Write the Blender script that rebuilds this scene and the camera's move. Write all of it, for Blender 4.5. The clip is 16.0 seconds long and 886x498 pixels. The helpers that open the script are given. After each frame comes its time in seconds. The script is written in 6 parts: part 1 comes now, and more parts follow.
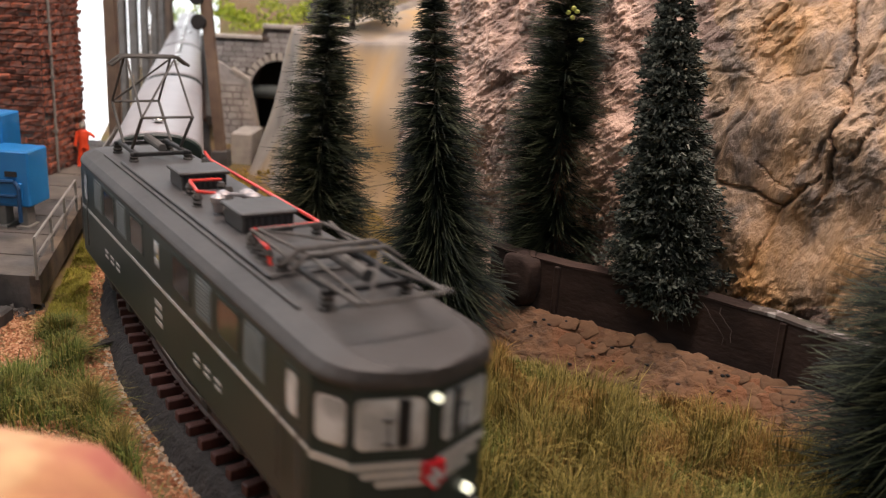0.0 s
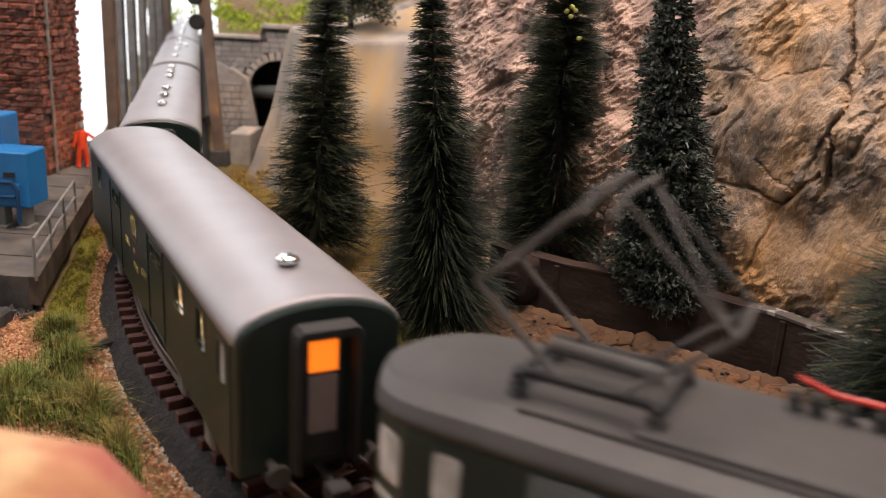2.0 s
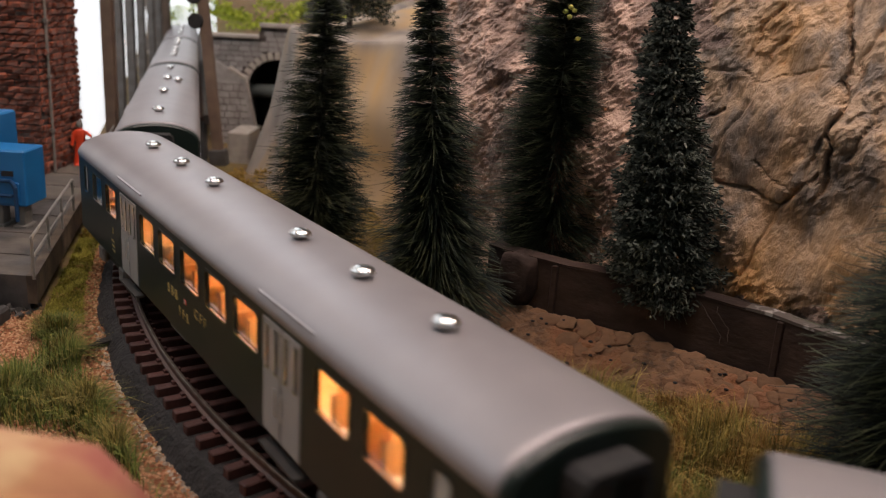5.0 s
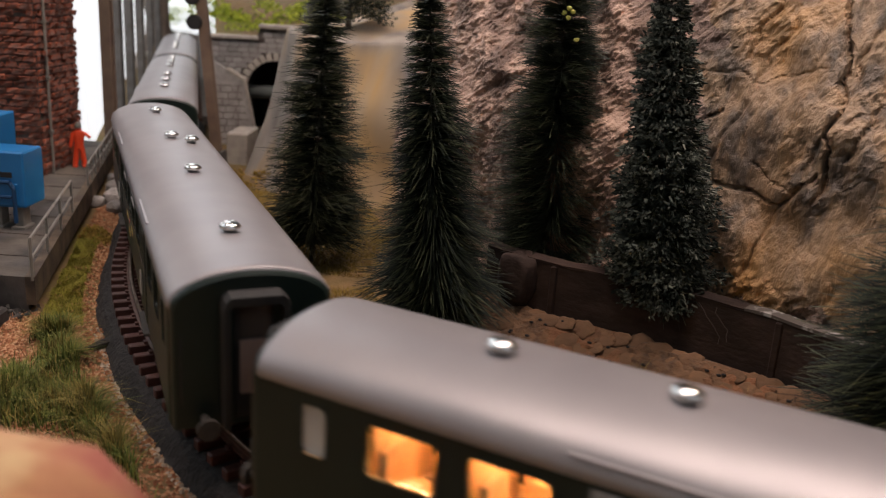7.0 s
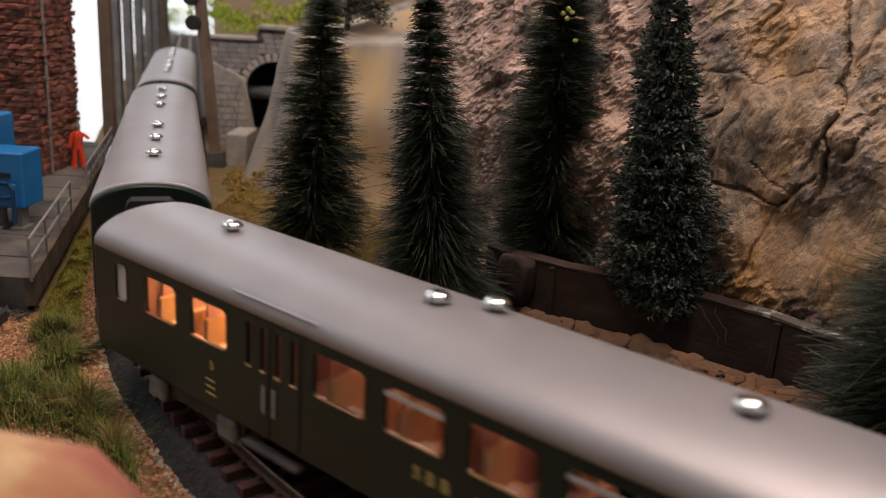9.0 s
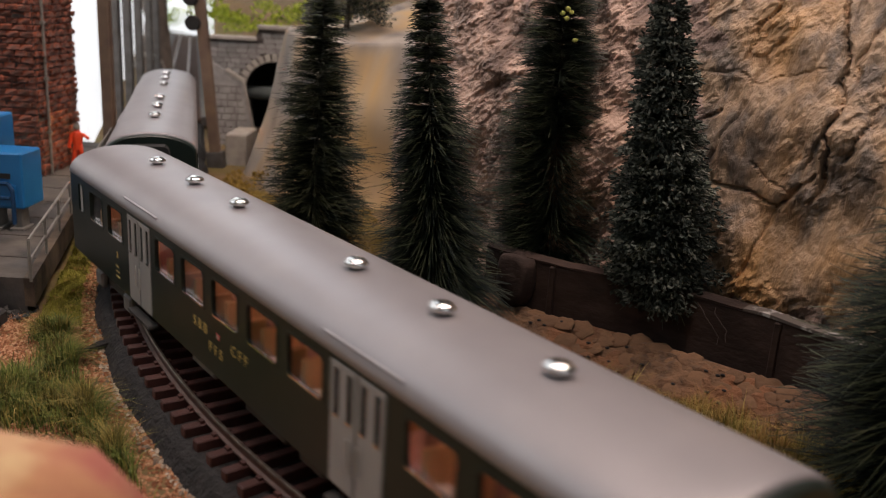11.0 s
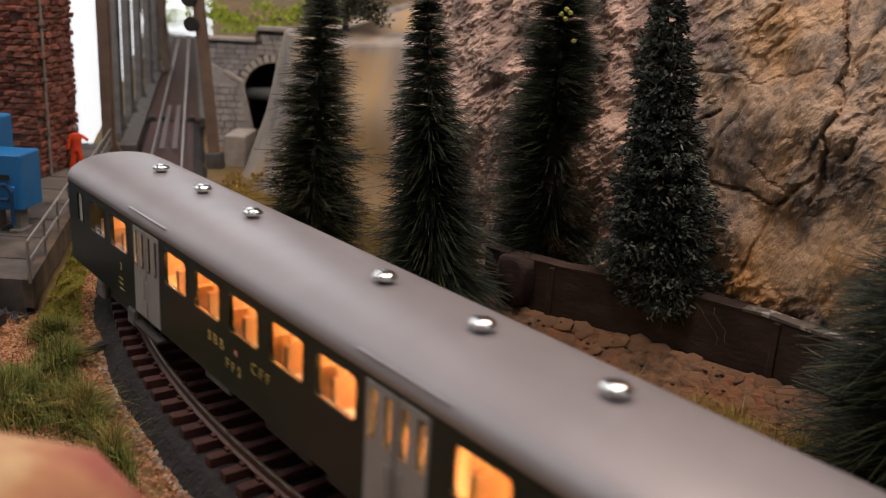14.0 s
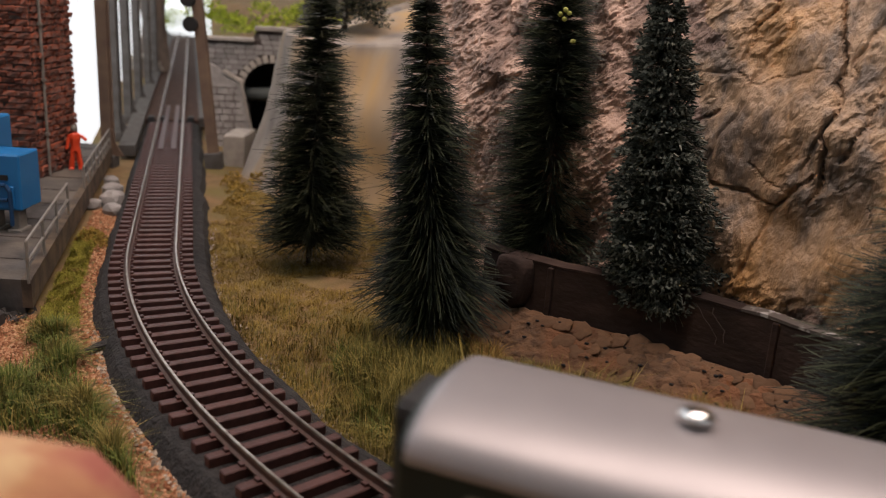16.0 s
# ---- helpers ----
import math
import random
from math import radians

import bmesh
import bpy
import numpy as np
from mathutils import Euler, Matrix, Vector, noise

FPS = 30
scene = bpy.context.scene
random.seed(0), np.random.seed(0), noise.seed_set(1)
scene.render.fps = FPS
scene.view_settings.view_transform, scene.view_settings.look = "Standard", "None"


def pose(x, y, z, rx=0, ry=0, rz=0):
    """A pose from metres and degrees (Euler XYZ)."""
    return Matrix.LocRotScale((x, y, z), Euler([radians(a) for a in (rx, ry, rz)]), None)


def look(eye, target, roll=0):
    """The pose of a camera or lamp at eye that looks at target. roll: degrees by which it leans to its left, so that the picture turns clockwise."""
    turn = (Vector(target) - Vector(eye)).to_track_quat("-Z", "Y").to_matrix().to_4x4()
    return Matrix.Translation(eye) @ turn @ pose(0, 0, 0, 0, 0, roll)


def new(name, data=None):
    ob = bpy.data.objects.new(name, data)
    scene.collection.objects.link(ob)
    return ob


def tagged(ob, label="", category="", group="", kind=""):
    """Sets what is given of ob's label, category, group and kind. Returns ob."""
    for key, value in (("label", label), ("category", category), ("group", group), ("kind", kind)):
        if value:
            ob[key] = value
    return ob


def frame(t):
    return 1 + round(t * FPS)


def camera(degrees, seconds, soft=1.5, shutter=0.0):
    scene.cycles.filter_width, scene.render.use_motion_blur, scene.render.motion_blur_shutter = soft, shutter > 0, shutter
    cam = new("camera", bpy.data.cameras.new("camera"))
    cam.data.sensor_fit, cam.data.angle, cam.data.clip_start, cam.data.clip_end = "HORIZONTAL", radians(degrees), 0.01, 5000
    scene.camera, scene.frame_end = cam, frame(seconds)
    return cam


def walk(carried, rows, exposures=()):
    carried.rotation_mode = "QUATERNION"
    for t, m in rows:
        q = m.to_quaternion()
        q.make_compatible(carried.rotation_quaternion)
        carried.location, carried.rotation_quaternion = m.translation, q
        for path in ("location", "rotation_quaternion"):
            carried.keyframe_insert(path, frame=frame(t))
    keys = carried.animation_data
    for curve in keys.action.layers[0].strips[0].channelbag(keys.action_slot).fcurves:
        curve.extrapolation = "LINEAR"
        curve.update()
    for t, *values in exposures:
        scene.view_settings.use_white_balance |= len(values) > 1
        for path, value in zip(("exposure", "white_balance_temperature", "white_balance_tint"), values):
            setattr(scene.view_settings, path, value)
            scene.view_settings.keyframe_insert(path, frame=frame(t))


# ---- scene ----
# Everything is at model scale (1:87), in metres: the track gauge is 16.5 mm.
cam = camera(54.4, 16.0, soft=1.2, shutter=0.5)
cam.data.dof.use_dof = True
cam.data.dof.focus_distance = 0.258
cam.data.dof.aperture_fstop = 22.0
STAND = pose(0, 0, 0.1079, 90 - 16.25) @ pose(0, 0, 0, 0, 0, 3.5)
# seconds, then the small turns to the left, upwards and of roll, in degrees
DRIFT = [(0, 0.45, -0.11, 0.26), (0.5, 0.43, -0.09, 0.21), (1, 0.41, -0.11, 0.18), (1.5, 0.35, -0.13, -0.01),
         (2, 0.40, -0.16, 0.04), (2.5, 0.42, -0.20, 0.07), (3, 0.41, -0.18, 0.18), (3.5, 0.36, -0.18, 0.19),
         (4, 0.33, -0.18, 0.25), (6.5, 0.19, -0.12, 0.11), (7, 0.20, -0.10, 0.18), (7.5, 0.19, -0.10, 0.21),
         (8, 0.17, -0.07, 0.13), (8.5, 0.17, -0.06, 0.16), (9, 0.14, -0.06, 0.15), (11.5, 0.13, -0.06, 0.09),
         (12, 0.11, -0.06, 0.10), (12.5, 0.06, -0.04, -0.03), (13, 0.06, -0.02, -0.05), (13.5, 0.06, -0.02, -0.10),
         (14, 0.07, -0.01, 0), (14.5, 0.07, -0.02, 0.03), (15, 0.04, 0, 0.01), (15.5, 0.02, 0, 0.01), (16, 0, 0, 0)]
walk(cam, [(t, STAND @ pose(0, 0, 0, up, turn, lean)) for t, turn, up, lean in DRIFT],
     exposures=((0, 0.6), (1.5, 0.6), (2.5, 0.5), (3.2, 0.0), (3.6, -0.12), (13, -0.12), (15.5, -0.17), (16, -0.08)))

# ---- light: a lamp row above the layout, a bright window behind the chimney, dim room light ----
world = bpy.data.worlds.new("room_light")
scene.world = world
world.use_nodes = True
world.node_tree.nodes["Background"].inputs[0].default_value = (0.75, 0.8, 0.9, 1)
world.node_tree.nodes["Background"].inputs[1].default_value = 0.26


def lamp(name, size_x, size_y, power, colour, m):
    data = bpy.data.lights.new(name, "AREA")
    data.shape, data.size, data.size_y, data.energy, data.color = "RECTANGLE", size_x, size_y, power, colour
    ob = new(name, data)
    ob.matrix_basis = m
    return ob


lamp("hanging_lamp", 0.9, 0.16, 8.4, (1.0, 0.80, 0.715), look((0.08, 0.25, 0.80), (0.05, 0.30, 0.0)))
lamp("window_light", 0.9, 0.7, 6.5, (0.86, 0.93, 1.0), look((-0.75, 1.3, 0.75), (-0.1, 0.5, 0.0)))
lamp("side_window_light", 0.8, 0.7, 3.2, (0.86, 0.93, 1.0), look((-0.95, 0.30, 0.62), (-0.05, 0.33, 0.02)))
lamp("room_window_light", 1.1, 0.9, 3.4, (0.84, 0.92, 1.0), look((0.35, -0.77, 0.75), (0.02, 0.3, 0.0)))


# ---- materials ----
def material(name, colour, rough=0.6, metal=0.0, second=None, scale=300.0, bump=0.0, bump_scale=800.0, contrast=(0.35, 0.65), relief=0.0006,
             emit=None, strength=0.0, stretch=(1, 1, 1), third=None, third_scale=60.0, piece=0.0):
    """Principled paint with two scales of colour variation and fine relief; sizes are per metre."""
    m = bpy.data.materials.new(name)
    m.use_nodes = True
    nt = m.node_tree
    p = nt.nodes["Principled BSDF"]
    p.inputs["Roughness"].default_value, p.inputs["Metallic"].default_value = rough, metal
    p.inputs["Base Color"].default_value = (*colour, 1)
    co = nt.nodes.new("ShaderNodeTexCoord")
    mp = nt.nodes.new("ShaderNodeMapping")
    mp.inputs["Scale"].default_value = stretch
    nt.links.new(co.outputs["Object"], mp.inputs["Vector"])
    last = None

    def mixed(a, b, factor):
        mx = nt.nodes.new("ShaderNodeMix")
        mx.data_type = "RGBA"
        nt.links.new(factor, mx.inputs["Factor"])
        for sock, v in ((mx.inputs[6], a), (mx.inputs[7], b)):
            if hasattr(v, "is_output"):
                nt.links.new(v, sock)
            else:
                sock.default_value = (*v, 1)
        return mx.outputs[2]

    def noisy(size, lo, hi, detail=6.0):
        n = nt.nodes.new("ShaderNodeTexNoise")
        n.inputs["Scale"].default_value, n.inputs["Detail"].default_value = size, detail
        nt.links.new(mp.outputs["Vector"], n.inputs["Vector"])
        r = nt.nodes.new("ShaderNodeMapRange")
        r.inputs[1].default_value, r.inputs[2].default_value = lo, hi
        nt.links.new(n.outputs["Fac"], r.inputs[0])
        return n.outputs["Fac"], r.outputs[0]

    if second is not None:
        last = mixed(colour, second, noisy(scale, *contrast)[1])
    if third is not None:
        last = mixed(last if last is not None else colour, third, noisy(third_scale, 0.48, 0.68)[1])
    if piece:
        info = nt.nodes.new("ShaderNodeObjectInfo")
        hsv = nt.nodes.new("ShaderNodeHueSaturation")
        r = nt.nodes.new("ShaderNodeMapRange")
        r.inputs[3].default_value, r.inputs[4].default_value = 1 - piece, 1 + piece
        nt.links.new(info.outputs["Random"], r.inputs[0])
        nt.links.new(r.outputs[0], hsv.inputs["Value"])
        if last is not None:
            nt.links.new(last, hsv.inputs["Color"])
        else:
            hsv.inputs["Color"].default_value = (*colour, 1)
        last = hsv.outputs[0]
    if last is not None:
        nt.links.new(last, p.inputs["Base Color"])
    if bump:
        b = nt.nodes.new("ShaderNodeBump")
        b.inputs["Strength"].default_value, b.inputs["Distance"].default_value = bump, relief
        nt.links.new(noisy(bump_scale, 0, 1, 8.0)[0], b.inputs["Height"])
        nt.links.new(b.outputs[0], p.inputs["Normal"])
    if emit:
        p.inputs["Emission Color"].default_value, p.inputs["Emission Strength"].default_value = (*emit, 1), strength
    return m


def island_material(name, low, high, rough=0.7, mid=None, gloss=0.2):
    """Many small loose pieces in one mesh, each with its own shade."""
    m = bpy.data.materials.new(name)
    m.use_nodes = True
    nt = m.node_tree
    p = nt.nodes["Principled BSDF"]
    p.inputs["Roughness"].default_value = rough
    p.inputs["Specular IOR Level"].default_value = gloss
    g = nt.nodes.new("ShaderNodeNewGeometry")
    r = nt.nodes.new("ShaderNodeValToRGB")
    r.color_ramp.elements[0].color, r.color_ramp.elements[1].color = (*low, 1), (*high, 1)
    if mid:
        e = r.color_ramp.elements.new(0.5)
        e.color = (*mid, 1)
    nt.links.new(g.outputs["Random Per Island"], r.inputs[0])
    nt.links.new(r.outputs[0], p.inputs["Base Color"])
    return m


def glass_material(name, tint=(1, 1, 1), rough=0.03):
    m = bpy.data.materials.new(name)
    m.use_nodes = True
    nt = m.node_tree
    p = nt.nodes["Principled BSDF"]
    nt.nodes.remove(p)
    tr, gl, mx = (nt.nodes.new("ShaderNodeBsdfTransparent"), nt.nodes.new("ShaderNodeBsdfGlossy"), nt.nodes.new("ShaderNodeMixShader"))
    fr = nt.nodes.new("ShaderNodeMath")
    fr.operation = "POWER"
    lw = nt.nodes.new("ShaderNodeLayerWeight")
    nt.links.new(lw.outputs["Facing"], fr.inputs[0])
    fr.inputs[1].default_value = 5.0
    tr.inputs[0].default_value = (*tint, 1)
    gl.inputs["Roughness"].default_value = rough
    nt.links.new(fr.outputs[0], mx.inputs[0])
    nt.links.new(tr.outputs[0], mx.inputs[1])
    nt.links.new(gl.outputs[0], mx.inputs[2])
    nt.links.new(mx.outputs[0], nt.nodes["Material Output"].inputs[0])
    return m


GREEN = material("dark_green_paint", (0.011, 0.019, 0.016), 0.34, second=(0.015, 0.024, 0.020), scale=90)
GREEN_LOCO = material("fir_green_paint", (0.017, 0.028, 0.025), 0.40, second=(0.023, 0.036, 0.032), scale=70)
SILVER = material("silver_roof_paint", (0.298, 0.278, 0.286), 0.44, 0.42, second=(0.330, 0.308, 0.314), scale=60)
LOCO_ROOF = material("dull_grey_brown_roof", (0.045, 0.042, 0.041), 0.58, 0.0, second=(0.057, 0.053, 0.051), scale=80, bump=0.15, bump_scale=500, third=(0.036, 0.033, 0.032), third_scale=35)
GREY_DOOR = material("light_grey_door_paint", (0.30, 0.30, 0.30), 0.45, second=(0.34, 0.34, 0.33), scale=100)
BLACK = material("matt_black_rubber", (0.012, 0.012, 0.013), 0.7, second=(0.02, 0.019, 0.018), scale=200)
UNDER = material("dusty_underframe", (0.035, 0.032, 0.030), 0.7, second=(0.06, 0.052, 0.045), scale=250)
AXLE_GREY = material("grey_axle_box", (0.13, 0.125, 0.12), 0.6, second=(0.20, 0.19, 0.18), scale=300)
CHROME = material("bright_nickel", (0.85, 0.84, 0.82), 0.14, 1.0)
LINE = material("silver_trim_paint", (0.58, 0.58, 0.57), 0.4, 0.3, second=(0.48, 0.48, 0.47), scale=150)
RED = material("red_busbar", (0.62, 0.035, 0.02), 0.4, second=(0.5, 0.03, 0.02), scale=200)
SHIELD = material("red_enamel", (0.6, 0.02, 0.03), 0.3)
YELLOW = material("yellow_lettering", (0.50, 0.38, 0.12), 0.5)
WARM_TRIM = material("amber_interior", (0.80, 0.54, 0.30), 0.6, second=(0.72, 0.45, 0.23), scale=120)
DIM_TRIM = material("brown_interior", (0.48, 0.26, 0.22), 0.6, second=(0.40, 0.21, 0.17), scale=120)
PALE_TRIM = material("pale_van_interior", (0.80, 0.66, 0.52), 0.7, second=(0.72, 0.58, 0.45), scale=100)
SEAT = material("tan_seat", (0.66, 0.42, 0.22), 0.6, second=(0.58, 0.35, 0.17), scale=150)
GLOW = material("warm_coach_lamp", (1, 0.8, 0.5), 0.5, emit=(1.0, 0.63, 0.30), strength=48)
GLOW_PALE = material("pale_van_lamp", (1, 0.8, 0.6), 0.5, emit=(1.0, 0.74, 0.48), strength=55)
GLOW_DIM = material("dim_coach_lamp", (1, 0.7, 0.5), 0.5, emit=(1.0, 0.55, 0.42), strength=5)
HEAD = material("lit_headlamp", (1, 1, 0.9), 0.3, emit=(1.0, 0.95, 0.7), strength=0.9)
DOOR_PANEL = material("pale_pink_door_panel", (0.30, 0.22, 0.20), 0.5, second=(0.26, 0.19, 0.17), scale=150)
LOCO_PANE = material("dark_tinted_pane", (0.050, 0.042, 0.038), 0.12, second=(0.080, 0.062, 0.053), scale=60)
DOOR_GLOW = material("orange_lit_door_pane", (0.6, 0.2, 0.04), 0.3, emit=(1.0, 0.19, 0.01), strength=0.8)
FROST = material("frosted_end_pane", (0.55, 0.55, 0.52), 0.35, second=(0.5, 0.5, 0.48), scale=150)
GRILLE = material("blue_grey_louvre", (0.16, 0.185, 0.19), 0.45, second=(0.12, 0.14, 0.145), scale=200)
GLASS = glass_material("coach_glass")
CAB_GLASS = glass_material("cab_glass", (0.85, 0.88, 0.88))
SLEEPER = material("red_brown_plastic_sleeper", (0.050, 0.015, 0.011), 0.55, second=(0.075, 0.025, 0.019), scale=500, bump=0.25, bump_scale=1500, piece=0.18)
RAIL = material("rusty_rail_side", (0.07, 0.035, 0.026), 0.5, 0.2, second=(0.10, 0.05, 0.035), scale=500)
RAIL_TOP = material("polished_rail_head", (0.42, 0.35, 0.29), 0.36, 1.0, second=(0.26, 0.20, 0.16), scale=300)
ROADBED = material("dark_foam_roadbed", (0.013, 0.012, 0.012), 0.95, second=(0.028, 0.025, 0.024), scale=220, bump=1.0, bump_scale=700, relief=0.0014)
EARTH = material("layout_earth", (0.22, 0.135, 0.06), 0.95, second=(0.15, 0.10, 0.04), scale=110, bump=0.8, bump_scale=900,
                 third=(0.15, 0.12, 0.035), third_scale=25)
ROCK = material("painted_plaster_rock", (0.54, 0.375, 0.295), 0.55, second=(0.185, 0.125, 0.10), scale=90, bump=1.0, bump_scale=380, relief=0.0026,
                contrast=(0.42, 0.60), third=(0.40, 0.25, 0.16), third_scale=18, stretch=(1, 1, 0.7))
SLAB = material("painted_ochre_slab", (0.42, 0.285, 0.18), 0.5, second=(0.165, 0.125, 0.095), scale=130, bump=0.9, bump_scale=430, relief=0.0024,
                contrast=(0.43, 0.58), third=(0.56, 0.30, 0.105), third_scale=32, stretch=(1, 1, 0.40))
HILL = material("smooth_plaster_hill", (0.40, 0.355, 0.305), 0.9, second=(0.20, 0.18, 0.165), scale=40, bump=0.4, bump_scale=200,
                third=(0.45, 0.30, 0.14), third_scale=18, stretch=(1, 1, 0.3))


def brushed(m, colour):
    """Lets a second paint show where the mesh says that it was brushed on."""
    nt = m.node_tree
    p = nt.nodes["Principled BSDF"]
    under = p.inputs["Base Color"].links[0].from_socket
    at = nt.nodes.new("ShaderNodeAttribute")
    at.attribute_name = "stain"
    mx = nt.nodes.new("ShaderNodeMix")
    mx.data_type = "RGBA"
    nt.links.new(at.outputs["Fac"], mx.inputs["Factor"])
    nt.links.new(under, mx.inputs[6])
    mx.inputs[7].default_value = (*colour, 1)
    nt.links.new(mx.outputs[2], p.inputs["Base Color"])


brushed(HILL, (0.50, 0.33, 0.15))
WALLCON = material("brown_stained_retaining_wall", (0.030, 0.020, 0.017), 0.75, second=(0.056, 0.036, 0.029), scale=120, bump=0.5,
                   bump_scale=500, stretch=(0.8, 0.8, 1.6), third=(0.022, 0.015, 0.013), third_scale=45)
STONE = material("ochre_footing_stone", (0.160, 0.085, 0.042), 0.9, second=(0.062, 0.034, 0.018), scale=260, bump=1.0, bump_scale=600, relief=0.0012, piece=0.18,
                 third=(0.19, 0.080, 0.034), third_scale=50)
COPING = material("pale_scuffed_coping", (0.085, 0.07, 0.06), 0.8, second=(0.36, 0.34, 0.32), scale=330, contrast=(0.55, 0.66))
CONCRETE = material("weathered_dock_concrete", (0.10, 0.094, 0.09), 0.85, second=(0.038, 0.035, 0.034), scale=60, bump=0.4, bump_scale=600,
                    third=(0.15, 0.13, 0.11), third_scale=34)
TIMBER = material("tan_edge_beam", (0.16, 0.115, 0.075), 0.8, second=(0.055, 0.04, 0.03), scale=110, bump=0.6, bump_scale=700)
METAL = material("grey_bridge_steel", (0.12, 0.115, 0.11), 0.85, 0.0, second=(0.08, 0.072, 0.066), scale=120)
MAST = material("brown_weathered_mast", (0.21, 0.145, 0.10), 0.6, second=(0.15, 0.10, 0.075), scale=120)
DECK = material("dark_brown_deck", (0.075, 0.042, 0.030), 0.9, second=(0.045, 0.028, 0.022), scale=150, bump=0.4, bump_scale=500)
RAILING = material("pale_grey_railing", (0.26, 0.24, 0.215), 0.6, second=(0.19, 0.175, 0.155), scale=200)
BLUE = material("blue_machine_paint", (0.015, 0.16, 0.42), 0.4, second=(0.02, 0.19, 0.47), scale=80)
BLUE_DARK = material("dark_blue_panel", (0.01, 0.05, 0.13), 0.45)
BRICK = material("red_chimney_brick", (0.40, 0.105, 0.05), 0.85, second=(0.13, 0.055, 0.042), scale=210, bump=0.9, bump_scale=700, relief=0.0012, piece=0.4, third=(0.20, 0.12, 0.10), third_scale=70)
MORTAR = material("dark_brick_joint", (0.05, 0.036, 0.032), 0.95, second=(0.15, 0.125, 0.115), scale=160)
ORANGE = material("orange_red_figure_paint", (0.75, 0.07, 0.02), 0.5)
PORTAL = material("grey_tunnel_stone", (0.33, 0.31, 0.295), 0.85, second=(0.21, 0.195, 0.185), scale=170, bump=0.5, bump_scale=500, piece=0.2)
PORTAL_EDGE = material("pale_arch_stone", (0.40, 0.36, 0.31), 0.85, second=(0.30, 0.27, 0.24), scale=150, piece=0.15)
TUNNEL_PIPE = material("grey_green_pipe", (0.10, 0.115, 0.11), 0.6, second=(0.07, 0.08, 0.078), scale=60)
TUNNEL = material("painted_tunnel_shade", (0.008, 0.008, 0.008), 0.95)
# emission gives the board its brightness; it is no lamp
WHITE = material("glowing_white_board", (0.8, 0.8, 0.8), 0.9, second=(0.74, 0.75, 0.77), scale=6, emit=(0.93, 0.96, 1.0), strength=0.95)
ROOM = material("dim_room_wall", (0.36, 0.37, 0.38), 0.9, second=(0.31, 0.32, 0.33), scale=3)
BARK = material("dark_fir_trunk", (0.035, 0.025, 0.018), 0.9, second=(0.055, 0.04, 0.03), scale=400)
FIR = island_material("dark_fir_bristle", (0.003, 0.005, 0.003), (0.088, 0.098, 0.054), 0.42, (0.010, 0.015, 0.008), 0.35)
FIR_WARM = island_material("olive_fir_bristle", (0.005, 0.008, 0.004), (0.105, 0.108, 0.058), 0.42, (0.012, 0.017, 0.009), 0.35)
FLOCK = island_material("grey_green_flock", (0.012, 0.016, 0.012), (0.19, 0.20, 0.165), 0.6, (0.042, 0.050, 0.040))
GRASS = island_material("straw_green_grass", (0.055, 0.050, 0.010), (0.36, 0.28, 0.08), 0.7, (0.145, 0.120, 0.027))
MOSS = island_material("yellow_green_moss", (0.09, 0.085, 0.012), (0.40, 0.36, 0.06), 0.8, (0.22, 0.20, 0.03))
GRASS_TAN = island_material("ochre_grass", (0.15, 0.095, 0.016), (0.40, 0.28, 0.075), 0.7, (0.25, 0.17, 0.036))
GRASS_GREEN = island_material("green_tuft", (0.035, 0.060, 0.010), (0.24, 0.26, 0.06), 0.7, (0.095, 0.125, 0.026))
GRASS_RUST = island_material("rusty_grass", (0.10, 0.055, 0.014), (0.34, 0.20, 0.06), 0.7, (0.21, 0.12, 0.03))
PEBBLE = island_material("brown_gravel", (0.17, 0.065, 0.03), (0.56, 0.34, 0.20), 0.85, (0.36, 0.16, 0.08))
PEBBLE_PALE = island_material("pale_gravel", (0.16, 0.12, 0.09), (0.52, 0.45, 0.36), 0.85, (0.30, 0.23, 0.17))
BUSH = island_material("bright_green_flock", (0.10, 0.15, 0.01), (0.46, 0.52, 0.06), 0.8, (0.26, 0.33, 0.03))
SHRUB = island_material("ochre_shrub_flock", (0.16, 0.10, 0.02), (0.42, 0.28, 0.07), 0.8, (0.28, 0.19, 0.04))
GREY_CRUMB = island_material("grey_rock_crumb", (0.12, 0.11, 0.10), (0.36, 0.33, 0.30), 0.9, (0.22, 0.20, 0.18))
FAR_ROCK = material("brown_pier_rock", (0.20, 0.155, 0.125), 0.9, second=(0.10, 0.08, 0.066), scale=60, bump=0.8, bump_scale=150)
BUD = material("yellow_green_bud", (0.55, 0.55, 0.14), 0.7)
PIT = material("black_pit_shade", (0.006, 0.005, 0.005), 0.95)
NEAR_ROCK = material("sandy_pink_near_rock", (0.48, 0.28, 0.12), 0.9, second=(0.36, 0.12, 0.085), scale=38, contrast=(0.44, 0.58), bump=0.6, bump_scale=300, third=(0.55, 0.38, 0.20), third_scale=90)

for m in (GREEN, GREEN_LOCO):
    m.node_tree.nodes["Principled BSDF"].inputs["Specular IOR Level"].default_value = 0.32
for m in (DECK, METAL, CONCRETE, WALLCON):
    m.node_tree.nodes["Principled BSDF"].inputs["Specular IOR Level"].default_value = 0.14

# ---- mesh helpers: all sizes below are in millimetres ----
MM = 0.001


